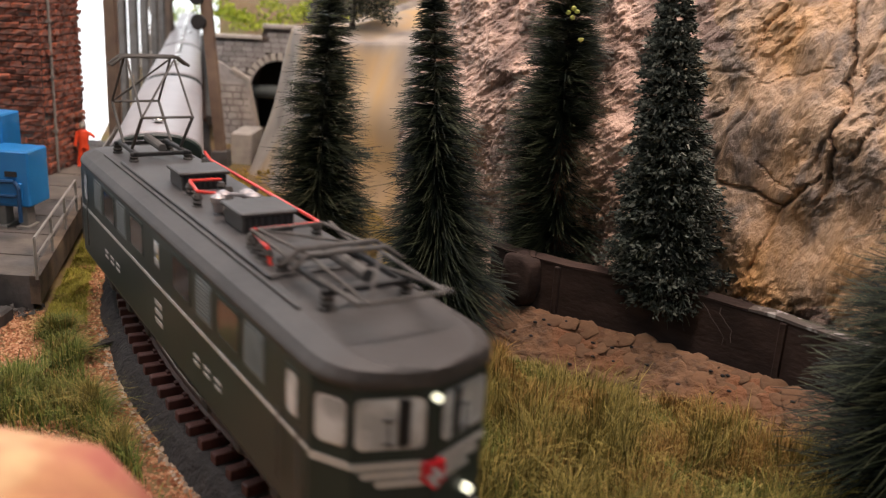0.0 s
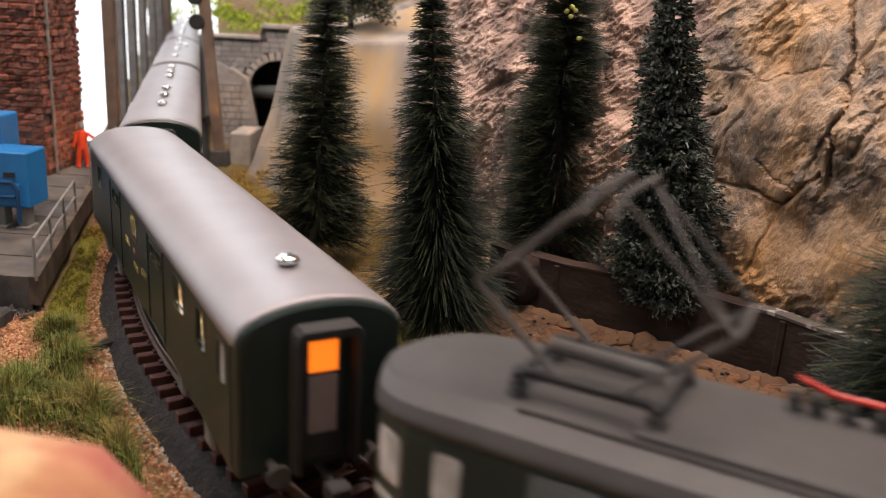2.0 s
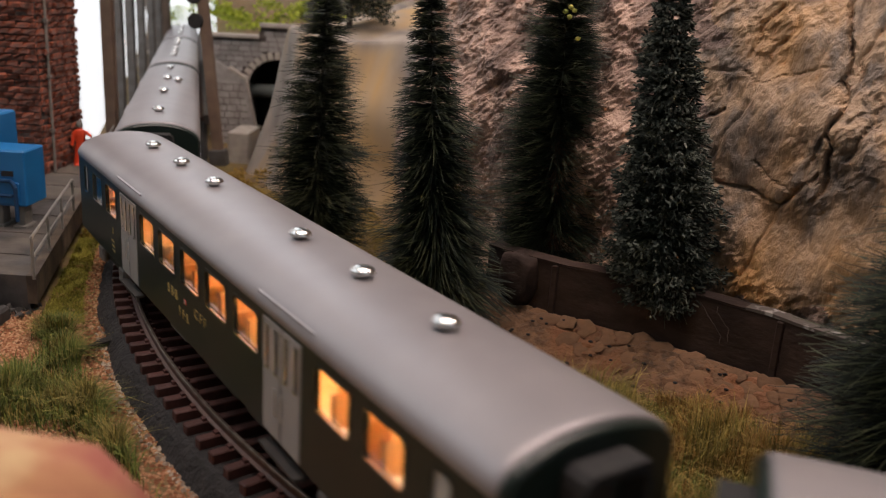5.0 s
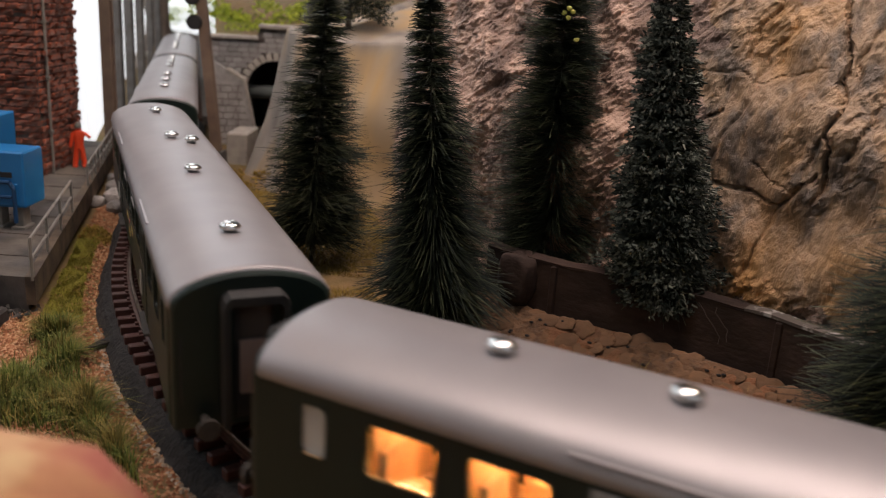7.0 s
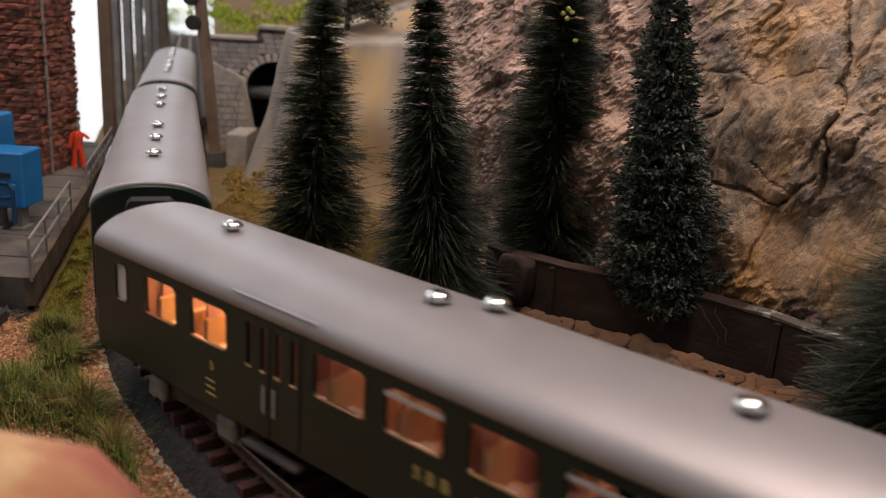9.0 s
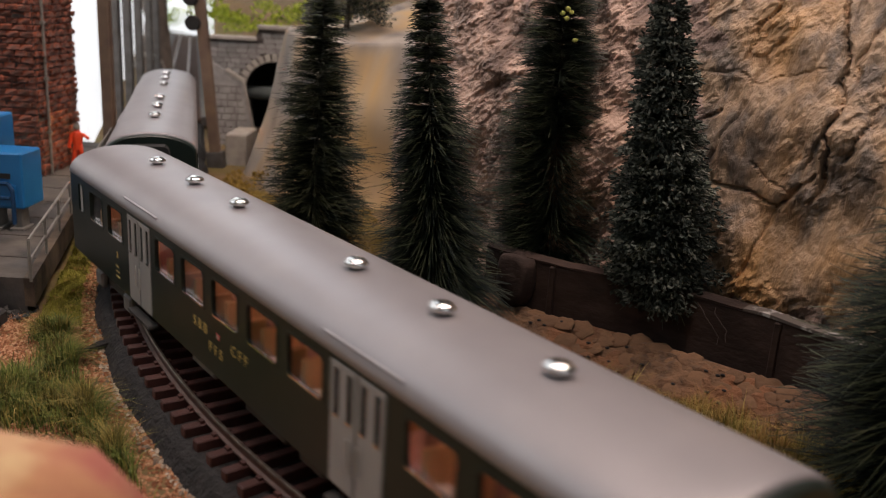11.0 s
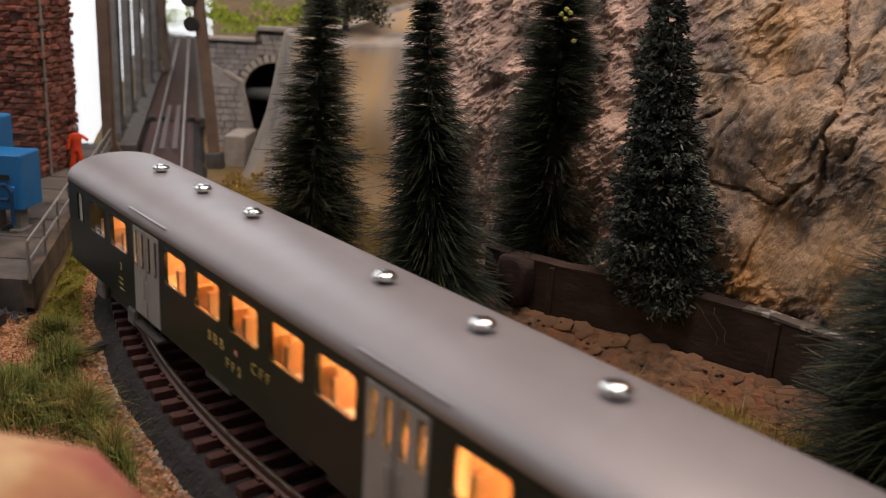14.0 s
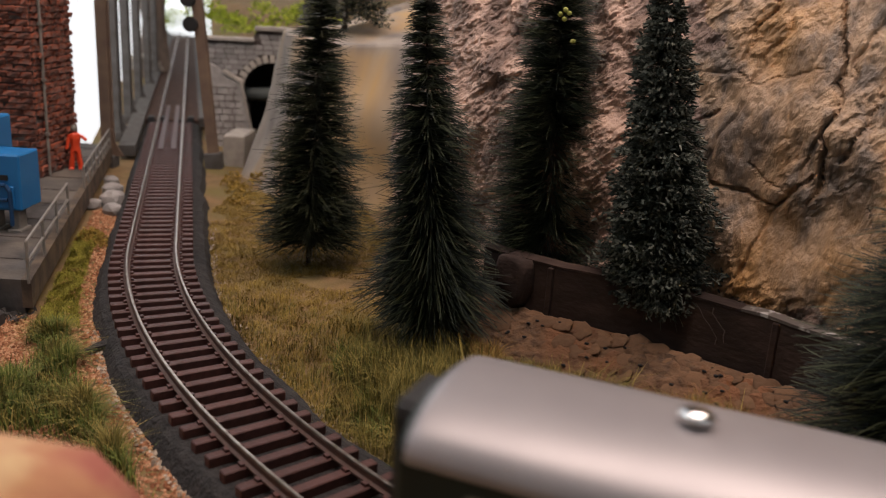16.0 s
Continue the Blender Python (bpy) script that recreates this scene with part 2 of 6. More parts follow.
def part(name, bm, mat, parent=None, label="", smooth=False):
    me = bpy.data.meshes.new(name)
    for v in bm.verts:
        v.co *= MM
    for fc in bm.faces:
        fc.smooth = smooth
    bm.to_mesh(me)
    bm.free()
    me.materials.append(mat)
    ob = new(name, me)
    ob.parent = parent
    if label:
        ob["label"] = label
    return ob


def raw(name, verts, faces, mat, parent=None, label="", smooth=False):
    me = bpy.data.meshes.new(name)
    me.from_pydata([(a * MM, b * MM, c * MM) for a, b, c in verts], [], faces)
    if smooth:
        me.polygons.foreach_set("use_smooth", [True] * len(me.polygons))
    me.materials.append(mat)
    ob = new(name, me)
    ob.parent = parent
    if label:
        ob["label"] = label
    return ob


def empty(name, m=None):
    ob = new(name)
    ob.empty_display_size = 0.02
    if m is not None:
        ob.matrix_basis = m
    return ob


def add_box(bm, x0, x1, y0, y1, z0, z1, bevel=0.0):
    c = [bm.verts.new(p) for p in ((x0, y0, z0), (x1, y0, z0), (x1, y1, z0), (x0, y1, z0), (x0, y0, z1), (x1, y0, z1), (x1, y1, z1), (x0, y1, z1))]
    fs = [bm.faces.new([c[i] for i in q]) for q in ((0, 3, 2, 1), (4, 5, 6, 7), (0, 1, 5, 4), (1, 2, 6, 5), (2, 3, 7, 6), (3, 0, 4, 7))]
    if bevel:
        es = list({e for fc in fs for e in fc.edges})
        bmesh.ops.bevel(bm, geom=es, offset=bevel, segments=1, affect="EDGES")
    return c


def boxed(x0, x1, y0, y1, z0, z1, bevel=0.0):
    bm = bmesh.new()
    add_box(bm, x0, x1, y0, y1, z0, z1, bevel)
    return bm


def add_bar(bm, a, b, r, sides=6):
    """A round bar from a to b."""
    a, b = Vector(a), Vector(b)
    z = (b - a).normalized()
    x = z.orthogonal().normalized()
    y = z.cross(x)
    rings = []
    for p in (a, b):
        rings.append([bm.verts.new(p + (x * math.cos(i * math.tau / sides) + y * math.sin(i * math.tau / sides)) * r) for i in range(sides)])
    for i in range(sides):
        j = (i + 1) % sides
        bm.faces.new((rings[0][i], rings[0][j], rings[1][j], rings[1][i]))
    bm.faces.new(rings[0][::-1])
    bm.faces.new(rings[1])


def bars(path, r, sides=6):
    bm = bmesh.new()
    for a, b in zip(path, path[1:]):
        add_bar(bm, a, b, r, sides)
    return bm


def add_lathe(bm, prof, sides=16, centre=(0, 0), axis="z"):
    """Turned shape: prof is a list of (radius, height)."""
    rings = []
    for r, h in prof:
        ring = []
        for i in range(sides):
            a = i * math.tau / sides
            p = (centre[0] + r * math.cos(a), centre[1] + r * math.sin(a), h)
            ring.append(bm.verts.new(p if axis == "z" else (p[0], p[2], p[1])))
        rings.append(ring)
    for p, q in zip(rings, rings[1:]):
        for i in range(sides):
            j = (i + 1) % sides
            bm.faces.new((p[i], p[j], q[j], q[i]))
    bm.faces.new(rings[0][::-1])
    bm.faces.new(rings[-1])


def loft(sections, close=True, cap=True):
    bm = bmesh.new()
    rows = [[bm.verts.new(p) for p in s] for s in sections]
    n = len(rows[0])
    for a, b in zip(rows, rows[1:]):
        for i in range(n if close else n - 1):
            j = (i + 1) % n
            bm.faces.new((a[i], a[j], b[j], b[i]))
    if cap:
        bm.faces.new(rows[0][::-1])
        bm.faces.new(rows[-1])
    bmesh.ops.recalc_face_normals(bm, faces=bm.faces)
    return bm


# ---- the line of the track: millimetres along it; 0 is where the curve begins ----
TURNS = ((0.0, 230.0, 0.002505), (230.0, 450.0, 0.002673))


def track(s):
    """Place and heading of the track's middle at s; the heading is (sin, -cos) of the angle."""
    x, y, a = -112.2, 318.6, 0.29
    if s < 0:
        return Vector((x + s * math.sin(a), y - s * math.cos(a), 0)), a
    for s0, s1, k in TURNS:
        l = min(s, s1) - s0
        b = a + k * l
        x, y = x + (math.cos(a) - math.cos(b)) / k, y - (math.sin(b) - math.sin(a)) / k
        a = b
        if s <= s1:
            return Vector((x, y, 0)), a
    l = s - 450.0
    return Vector((x + l * math.sin(a), y - l * math.cos(a), 0)), a


def beside(s, off, z=0.0):
    """off to the right as one looks towards the camera end is negative; positive is the rock side."""
    p, a = track(s)
    return (p.x + off * math.cos(a), p.y + off * math.sin(a), z)


def swept(profile, s0, s1, step):
    n = int((s1 - s0) / step)
    return loft([[beside(s0 + (s1 - s0) * i / n, o, z) for o, z in profile] for i in range(n + 1)])


# ---- ground ----
def rise(x, y):
    """Height of the layout's ground."""
    z = 0.6 * noise.noise((x * 0.03, y * 0.03, 0)) + 0.5 * noise.noise((x * 0.11, y * 0.11, 3))
    # grassy bank that climbs towards the stone footing
    d = (x - 22) * 0.53 + (y - 265) * 0.85
    if x > -60:
        z += 4.0 * max(0.0, min(1.0, (d + 55) / 55)) * max(0.0, min(1.0, (x + 60) / 50))
    return z


def ground():
    xs = [-990, -800, -600, -400, -300] + [-260 + 8 * i for i in range(60)] + [230, 300, 450, 700, 1100, 1970]
    ys = [-790, -300, -100, 0] + [60 + 8 * i for i in range(64)] + [600, 700, 850, 1000, 1300, 1700, 1940]
    vs = [(x, y, rise(x, y) - 0.6) for y in ys for x in xs]
    n = len(xs)
    fs = [(j * n + i, j * n + i + 1, (j + 1) * n + i + 1, (j + 1) * n + i) for j in range(len(ys) - 1) for i in range(n - 1)]
    ob = raw("ground", vs, fs, EARTH, smooth=True)
    return tagged(ob, "brown earth-coloured model railway ground with ochre turf", "ground", kind="structure")


ground()


def room():
    """The plain room that closes the place."""
    x0, x1, y0, y1, z0, z1 = -1000, 1980, -800, 1950, -350, 1450
    tagged(part("wall_south", boxed(x0, x1, y0 - 40, y0, z0, z1), ROOM), "plain grey-beige room wall before the layout", "wall", kind="structure")
    tagged(part("wall_east", boxed(x1, x1 + 40, y0 - 40, y1 + 40, z0, z1), ROOM), "plain grey-beige room wall beside the layout", "wall", kind="structure")
    tagged(part("wall_west", boxed(x0 - 40, x0, y0 - 40, y1 + 40, z0, z1), ROOM), "plain grey-beige room wall beside the layout", "wall", kind="structure")
    tagged(part("wall_north", boxed(x0, x1, y1, y1 + 40, z0, z1), ROOM), "plain grey-beige room wall behind the hills", "wall", kind="structure")
    tagged(part("floor", boxed(x0, x1, y0, y1, z0 - 40, z0), ROOM), "plain grey room floor under the layout", "floor", kind="structure")
    tagged(part("ceiling", boxed(x0, x1, y0, y1, z1, z1 + 40), ROOM), "plain pale room ceiling above the layout", "ceiling", kind="structure")


room()


def room_windows():
    """The daylight windows behind the camera and in the side wall."""
    thing = empty("window_1")
    tagged(thing, "plain white-framed room window letting in daylight", "window", kind="structure")
    for x0, x1, z0, z1 in ((-260, 960, 1225, 1265), (-260, 960, 235, 275), (-260, -220, 275, 1225), (920, 960, 275, 1225)):
        part("window_frame", boxed(x0, x1, -798, -775, z0, z1, 4), ROOM, thing)
    thing = empty("window_2")
    tagged(thing, "plain white-framed side window letting in daylight", "window", kind="structure")
    for y0, y1, z0, z1 in ((-140, 740, 975, 1010), (-140, 740, 235, 270), (-140, -105, 270, 975), (705, 740, 270, 975)):
        part("window_frame", boxed(-998, -975, y0, y1, z0, z1, 4), ROOM, thing)


room_windows()


def backdrop():
    """A white board, glowing by its material, that stands behind the dock and along the far side of the bridge."""
    line = [(-700, 560), (-330, 522), (-226, 528), (-262, 640), (-330, 850), (-420, 1130), (-545, 1500), (-560, 1700), (-300, 1760), (200, 1760)]
    secs = [[(x, y, -2), (x - 4, y + 6, -2), (x - 4, y + 6, 420), (x, y, 420)] for x, y in line]
    tagged(part("backdrop", loft(secs), WHITE), "self-glowing white backdrop board behind the bridge", "backdrop", kind="structure")


backdrop()


# ---- track ----
def permanent_way():
    thing = empty("railway_track")
    tagged(thing, "curved model railway track with red-brown plastic sleepers", "railway track")
    n = 420
    vs, fs = [], []
    for i in range(n + 1):
        s = -560 + 1300 * i / n
        for side in (-1, 1):
            wob = 2.2 * noise.noise((s * 0.035, side * 7, 0)) + 1.1 * noise.noise((s * 0.16, side * 3, 5))
            w = (19.6 if side > 0 else 17.4) + wob * (0.8 if side > 0 else 0.6)
            vs += [beside(s, side * (w + 2.5), -0.8), beside(s, side * w, 3.6 + 0.5 * noise.noise((s * 0.1, side, 2))), beside(s, side * (w - (2.6 if side > 0 else 1.6)), 4.8)]
    for i in range(n):
        a, b = i * 6, (i + 1) * 6
        order = (0, 1, 2, 5, 4, 3)
        for p, q in zip(order, order[1:]):
            fs.append((a + p, a + q, b + q, b + p))
    raw("roadbed", vs, fs, ROADBED, thing, "dark grey foam roadbed with torn edges")
    for off in (-8.65, 8.65):
        foot = swept([(off - 1.1, 7.2), (off + 1.1, 7.2), (off + 1.1, 7.6), (off + 0.35, 7.9), (off + 0.35, 9.2), (off - 0.35, 9.2), (off - 0.35, 7.9), (off - 1.1, 7.6)], -1600, 1880, 6)
        rail = part("rail", foot, RAIL, thing, "rust-brown rail with a polished head")
        head = swept([(off - 0.42, 9.15), (off + 0.42, 9.15), (off + 0.42, 9.8), (off + 0.28, 10.0), (off - 0.28, 10.0), (off - 0.42, 9.8)], -1600, 1880, 6)
        part("rail_head", head, RAIL_TOP, rail, "bright worn rail head")
    return thing


TRACK = permanent_way()


def sleepers():
    bm = bmesh.new()
    add_box(bm, -1.35, 1.35, -15, 15, 4.6, 7.3, 0.25)
    for y in (-8.65, 8.65):
        for dy in (-1.7, 1.7):
            add_box(bm, -0.8, 0.8, y + dy - 0.5, y + dy + 0.5, 7.2, 8.0)
    first = part("sleeper", bm, SLEEPER, TRACK)
    step, s = 7.3, -330.0
    pieces = [first]
    while s < 460:
        p, a = track(s)
        if len(pieces) == 1 and first.location.length == 0:
            ob = first
        else:
            ob = new("sleeper", first.data)
            ob.parent = TRACK
            pieces.append(ob)
        ob.matrix_basis = pose(p.x * MM, p.y * MM, 0, 0, 0, math.degrees(a) - 90 + random.uniform(-0.8, 0.8))
        s += step


# ---- rock face ----
ROCK_LINE = [(-22, 345), (-8, 328), (20, 303), (52, 280), (84, 252), (108, 226), (140, 190), (190, 140), (240, 120)]


def along(line, u):
    """Point at the share u of a polyline's length."""
    ls = [math.dist(a, b) for a, b in zip(line, line[1:])]
    d = u * sum(ls)
    for (a, b), l in zip(zip(line, line[1:]), ls):
        if d <= l:
            return (a[0] + (b[0] - a[0]) * d / l, a[1] + (b[1] - a[1]) * d / l)
        d -= l
    return line[-1]


# long open cracks of the slab: run along the face and height, then depth
FISSURES = [([(151, 116), (154, 105), (156, 97), (156, 91), (158, 87), (156, 77), (158, 65), (155, 59)], 2.6),
            ([(127, 58.5), (138, 58), (146, 56.2), (150, 60), (155, 66)], 1.9), ([(137, 65.5), (143, 62), (150, 60)], 0.9),
            ([(134, 114), (131, 105), (129, 96)], 2.2), ([(124, 80), (119, 75)], 2.6), ([(169, 95), (166, 82), (161, 72)], 1.8)]


def fissure(h, z):
    """Depth of the open cracks at this place; the lip on one side stands proud."""
    total = 0.0
    if h < 112 or h > 176:
        return total
    h2 = h + 2.2 * noise.noise((h * 0.13, z * 0.13, 40)) + 0.7 * noise.noise((h * 0.4, z * 0.4, 41))
    z2 = z + 1.4 * noise.noise((h * 0.13, z * 0.13, 43))
    for line, depth in FISSURES:
        for (a, b), (c, d) in zip(line, line[1:]):
            ux, uz = c - a, d - b
            k = max(0.0, min(1.0, ((h2 - a) * ux + (z2 - b) * uz) / (ux * ux + uz * uz)))
            dx, dz = h2 - a - k * ux, z2 - b - k * uz
            r = math.hypot(dx, dz)
            if r < 6:
                total = max(total, depth * max(0.0, 1 - r / 1.05) ** 0.7 - (0.8 * max(0.0, 1 - r / 6) if dx < 0 else 0.0) + 0.0)
    return total


def rock_face():
    nu, nv = 560, 300
    vs, fs, kinds = [], [], []
    for j in range(nv + 1):
        v = j / nv
        z = 6 + 200 * v
        for i in range(nu + 1):
            u = i / nu
            x, y = along(ROCK_LINE, u)
            lean = 0.0052 * (z - 44) ** 2 if z > 44 else 0.11 * (44 - z)
            h = u * 330.0
            q = Vector((x * 0.03 + z * 0.012, y * 0.03, z * 0.03))
            d = 7 * noise.noise(q) + 3.5 * noise.noise(q * 2.3)
            # flakes that run up to the right, and calmer slabs with long upright cracks further along
            bend = 3.0 * noise.noise(Vector((h * 0.03, z * 0.03, 1)))
            along_, across = (h + z) * 0.7 + bend, (h - z) * 0.7 + bend
            w = Vector((along_ * 0.075, across * 0.125, 3.0 + z * 0.01))
            flake = noise.ridged_multi_fractal(w, 0.75, 2.3, 5, 1.0, 2.0)
            fine = noise.turbulence(Vector((along_ * 0.17, across * 0.29, 8.0)), 3, True)
            slab = max(0.0, min(1.0, (h - 108 + 30 * noise.noise(q * 0.8)) / 26))
            wander = 0.5 * noise.noise(Vector((h * 0.05, z * 0.05, 11))) + 0.2 * noise.noise(Vector((h * 0.17, z * 0.17, 12)))
            c1 = abs(noise.noise(Vector((h * 0.030 - z * 0.007 + wander * 0.5, z * 0.003 + wander * 0.3, 5.0))))
            c2 = abs(noise.noise(Vector((h * 0.016 + z * 0.006 + wander, z * 0.034 + wander * 0.5, 15.0))))
            slab *= max(0.0, min(1.0, (z - (36 if h < 128 else 22) + 8 * noise.noise(q * 2)) / 14))
            crack = max(0.0, 1 - c1 / 0.05) ** 1.5 + 0.5 * max(0.0, 1 - c2 / 0.045) ** 1.5
            chip = max(0.0, min(1.0, 0.5 + 2.2 * noise.noise(Vector((h * 0.035, z * 0.03, 30)))))
            d += (1 - slab * (1 - 0.30 * chip)) * (2.1 * flake + 2.4 * fine) + slab * (1.3 * noise.noise(q * 3.0) - 1.4 * crack - 1.2 * fissure(h, z) + 1.6 * noise.turbulence(Vector((h * 0.12, z * 0.055, 2)), 6, True) + 0.6 * flake * chip + 0.3 * fine)
            kinds.append(h + 22 * noise.noise(Vector((x * 0.06, z * 0.06, 4))) > 116 and z > (44 if h < 128 else 24) + 14 * noise.noise(Vector((x * 0.08, y * 0.08, 6))))
            edge = max(0.0, (0.10 - u) / 0.10)
            vs.append((x + 0.55 * (lean - d) + 30 * edge * edge * v * 0, y + 0.83 * (lean - d) + 30 * edge * edge, z))
    n = nu + 1
    fs = [(j * n + i, j * n + i + 1, (j + 1) * n + i + 1, (j + 1) * n + i) for j in range(nv) for i in range(nu)]
    thing = empty("rock_cliff")
    raw("flaky_crag", vs, [fc for fc in fs if not kinds[fc[0]]], ROCK, thing, "flaky pinkish brown crag")
    raw("ochre_slab", vs, [fc for fc in fs if kinds[fc[0]]], SLAB, thing, "smoother cracked ochre and grey slab")
    return tagged(thing, "craggy painted plaster rock cliff in brown and ochre", "cliff")


rock_face()


# ---- retaining wall with its coping, and the stones at its foot ----
WALL_LINE = [(14, 276), (33, 261), (66, 243), (90, 224), (104, 207), (125, 182), (150, 158)]


def strip(line, t0, t1, z0, z1, n=60, wave=0.0):
    """A wall that follows line, from t0 to t1 outwards (towards the track is negative)."""
    secs = []
    for i in range(n + 1):
        u = i / n
        x, y = along(line, u)
        x2, y2 = along(line, min(1, u + 0.01))
        x1, y1 = along(line, max(0, u - 0.01))
        l = math.hypot(x2 - x1, y2 - y1)
        nx, ny = -(y2 - y1) / l, (x2 - x1) / l
        w = wave * noise.noise((x * 0.12, y * 0.12, 0))
        secs.append([(x + nx * t0, y + ny * t0, z0), (x + nx * t1, y + ny * t1, z0), (x + nx * t1, y + ny * t1, z1 + w), (x + nx * t0, y + ny * t0, z1 + w)])
    return loft(secs)


def retaining_wall():
    thing = empty("retaining_wall")
    tagged(thing, "low brown stained retaining wall below the rock", "retaining wall")
    part("wall_body", strip(WALL_LINE, 0, 5, -1, 28.5, wave=0.3), WALLCON, thing)
    part("coping", strip(WALL_LINE[:4], -0.25, 6, 28.6, 29.2, wave=0.3), WALLCON, thing, "dark coping edge")
    part("coping", strip([(84.5, 228.4), (90, 224), (104, 207), (125, 182), (150, 158)], -0.4, 4.2, 28.7, 29.6, wave=0.5), COPING, thing, "scuffed pale coping edge")
    for x, y in ((34.5, 260.0), (92.0, 221.4)):
        bm = boxed(-1.0, 1.0, -0.8, 0.8, -1, 28.2, 0.3)
        ob = part("pilaster", bm, WALLCON, thing)
        ob.matrix_basis = pose(x * MM, y * MM, 0, 0, 0, -32)
    return thing


WALL = retaining_wall()


def blob(rng, rx, ry, rz, rough=0.25, sub=1):
    bm = bmesh.new()
    bmesh.ops.create_icosphere(bm, subdivisions=sub, radius=1)
    o = Vector((rng.random() * 50, rng.random() * 50, rng.random() * 50))
    for v in bm.verts:
        k = 1 + rough * noise.noise(v.co * 1.4 + o) + rough * 0.5 * noise.noise(v.co * 3.5 + o)
        c = v.co * k
        m = max(abs(c.x), abs(c.y), abs(c.z), 0.3)
        c = c * (0.55 + 0.45 / m)
        v.co = Vector((c.x * rx, c.y * ry, c.z * rz))
    return bm


def stone_footing():
    """Uneven stones packed along the wall's foot, each a piece of its own."""
    rng = random.Random(11)
    thing = empty("stone_footing")
    tagged(thing, "rough ochre stones banked against the wall's foot", "stone footing")
    shapes = []
    line = [(10, 276), (30, 259), (62, 239), (86, 219), (100, 204), (116, 184)]
    rows = ((-0.8, 12.8, 2.7), (-2.8, 11.0, 2.2), (-4.8, 9.2, 2.5), (-7.0, 7.3, 2.4), (-9.2, 5.6, 2.5), (-11.6, 4.0, 2.2), (-14.0, 2.6, 2.0))
    for row, (off, z, size) in enumerate(rows):
        u = 0.004 * row
        while u < 1:
            x, y = along(line, u)
            x2, y2 = along(line, min(1, u + 0.02))
            l = math.hypot(x2 - x, y2 - y) or 1
            nx, ny = -(y2 - y) / l, (x2 - x) / l
            if len(shapes) < 10:
                ob = part("stone", blob(rng, 1, 0.85, 0.62, 0.8, 2), STONE, thing, smooth=True)
                shapes.append(ob.data)
            else:
                ob = new("stone", rng.choice(shapes))
                ob.parent = thing
            k = size * rng.uniform(0.6, 1.3)
            o = off + rng.uniform(-1.0, 1.0)
            m = pose((x + nx * o) * MM, (y + ny * o) * MM, (z - 0.55 + rng.uniform(-0.5, 0.25)) * MM, rng.uniform(-7, 7) + 41, rng.uniform(-14, 14), rng.uniform(-60, -10))
            ob.matrix_basis = m @ Matrix.Diagonal((k * 1.2, k * 1.05, k * 0.33, 1))
            u += k * rng.uniform(1.7, 2.3) / 137
    core = [[(x + nx_, y + ny_, z) for nx_, ny_, z in [(2, 2, 0)] + [(-9.7 + 9.1 * f + 0.8 * noise.noise((x * 0.3, f * 9, 1)), -15.3 + 14.4 * f + 1.0 * noise.noise((x * 0.3, f * 9, 5)), -0.6 + 13.0 * f + 0.9 * noise.noise((x * 0.35, f * 8, 9))) for f in [k / 28 for k in range(29)]] + [(2, 2, 12.4)]] for x, y in [along(line, i / 260) for i in range(261)]]
    part("mortar_bed", loft(core), STONE, thing, "ochre plaster between the stones")
    # solid black lumps stand in for the shade inside drilled pits
    for _ in range(36):
        x, y = along(line, rng.uniform(0.1, 0.9))
        f = rng.uniform(0.25, 1.0)
        ob = part("pit", blob(rng, 0.7, 0.7, 0.35, 0.2, 1), PIT, thing, "small black lump for the shade of a drilled pit")
        ob.location = ((x - 9.6 + 9.1 * f) * MM, (y - 15.2 + 14.4 * f) * MM, (-0.1 + 12.9 * f) * MM)


stone_footing()


def ledge_boulder():
    ob = part("ledge_boulder", blob(random.Random(4), 6.0, 5.0, 9.0, 0.5, 3), WALLCON, smooth=True)
    ob.matrix_basis = pose(0.0235, 0.266, 0.0215, 0, 0, -30)
    return tagged(ob, "dark rounded boulder before the retaining wall's end", "boulder")


ledge_boulder()


def wall_roots():
    """Thin dry roots that hang over the wall and straggle at its foot."""
    rng = random.Random(15)
    for u, drop in ((0.40, 11), (0.43, 9)):
        x, y = along(WALL_LINE, u)
        pts, q = [], Vector((x - 1.2, y - 1.6, 28.0 if u < 0.7 else 13.0))
        for k in range(7):
            pts.append(tuple(q))
            q = q + Vector((rng.uniform(-1.0, 1.6), rng.uniform(-0.9, -0.1), -drop / 6))
        tagged(part("dry_root", bars(pts, 0.11, 5), BARK), "thin dark dry root straggling down the wall", "root", "roots on the wall")


wall_roots()


def dock_x(y):
    return -133.7 - (y - 267.4) * 0.279


def loading_dock():
    thing = empty("loading_dock")
    tagged(thing, "grey weathered concrete loading dock with a tan edge beam", "loading dock")
    n = 40
    secs = []
    for i in range(n + 1):
        y = 264 + 245 * i / n
        x = dock_x(y) - 3
        secs.append([(-520, y, -1), (x, y, -1), (x, y, 11.8), (-520, y, 11.8)])
    part("slab", loft(secs), CONCRETE, thing, "stained concrete deck")
    secs = []
    for i in range(n + 1):
        y = 262 + 247 * i / n
        x = dock_x(y)
        w = 0.5 * noise.noise((y * 0.2, 0, 0))
        secs.append([(x - 3.2, y, 3), (x + w * 0.5, y, 3), (x + w * 0.5, y, 12.4 + w), (x - 3.2, y, 12.4 + w)])
    part("edge_beam", loft(secs), TIMBER, thing, "tan weathered edge beam")
    for i in range(9):
        y = 285 + i * 26
        part("slab_joint", boxed(-400, dock_x(y) - 3.5, y - 0.3, y + 0.3, 11.7, 11.95), WALLCON, thing)
    return thing


loading_dock()


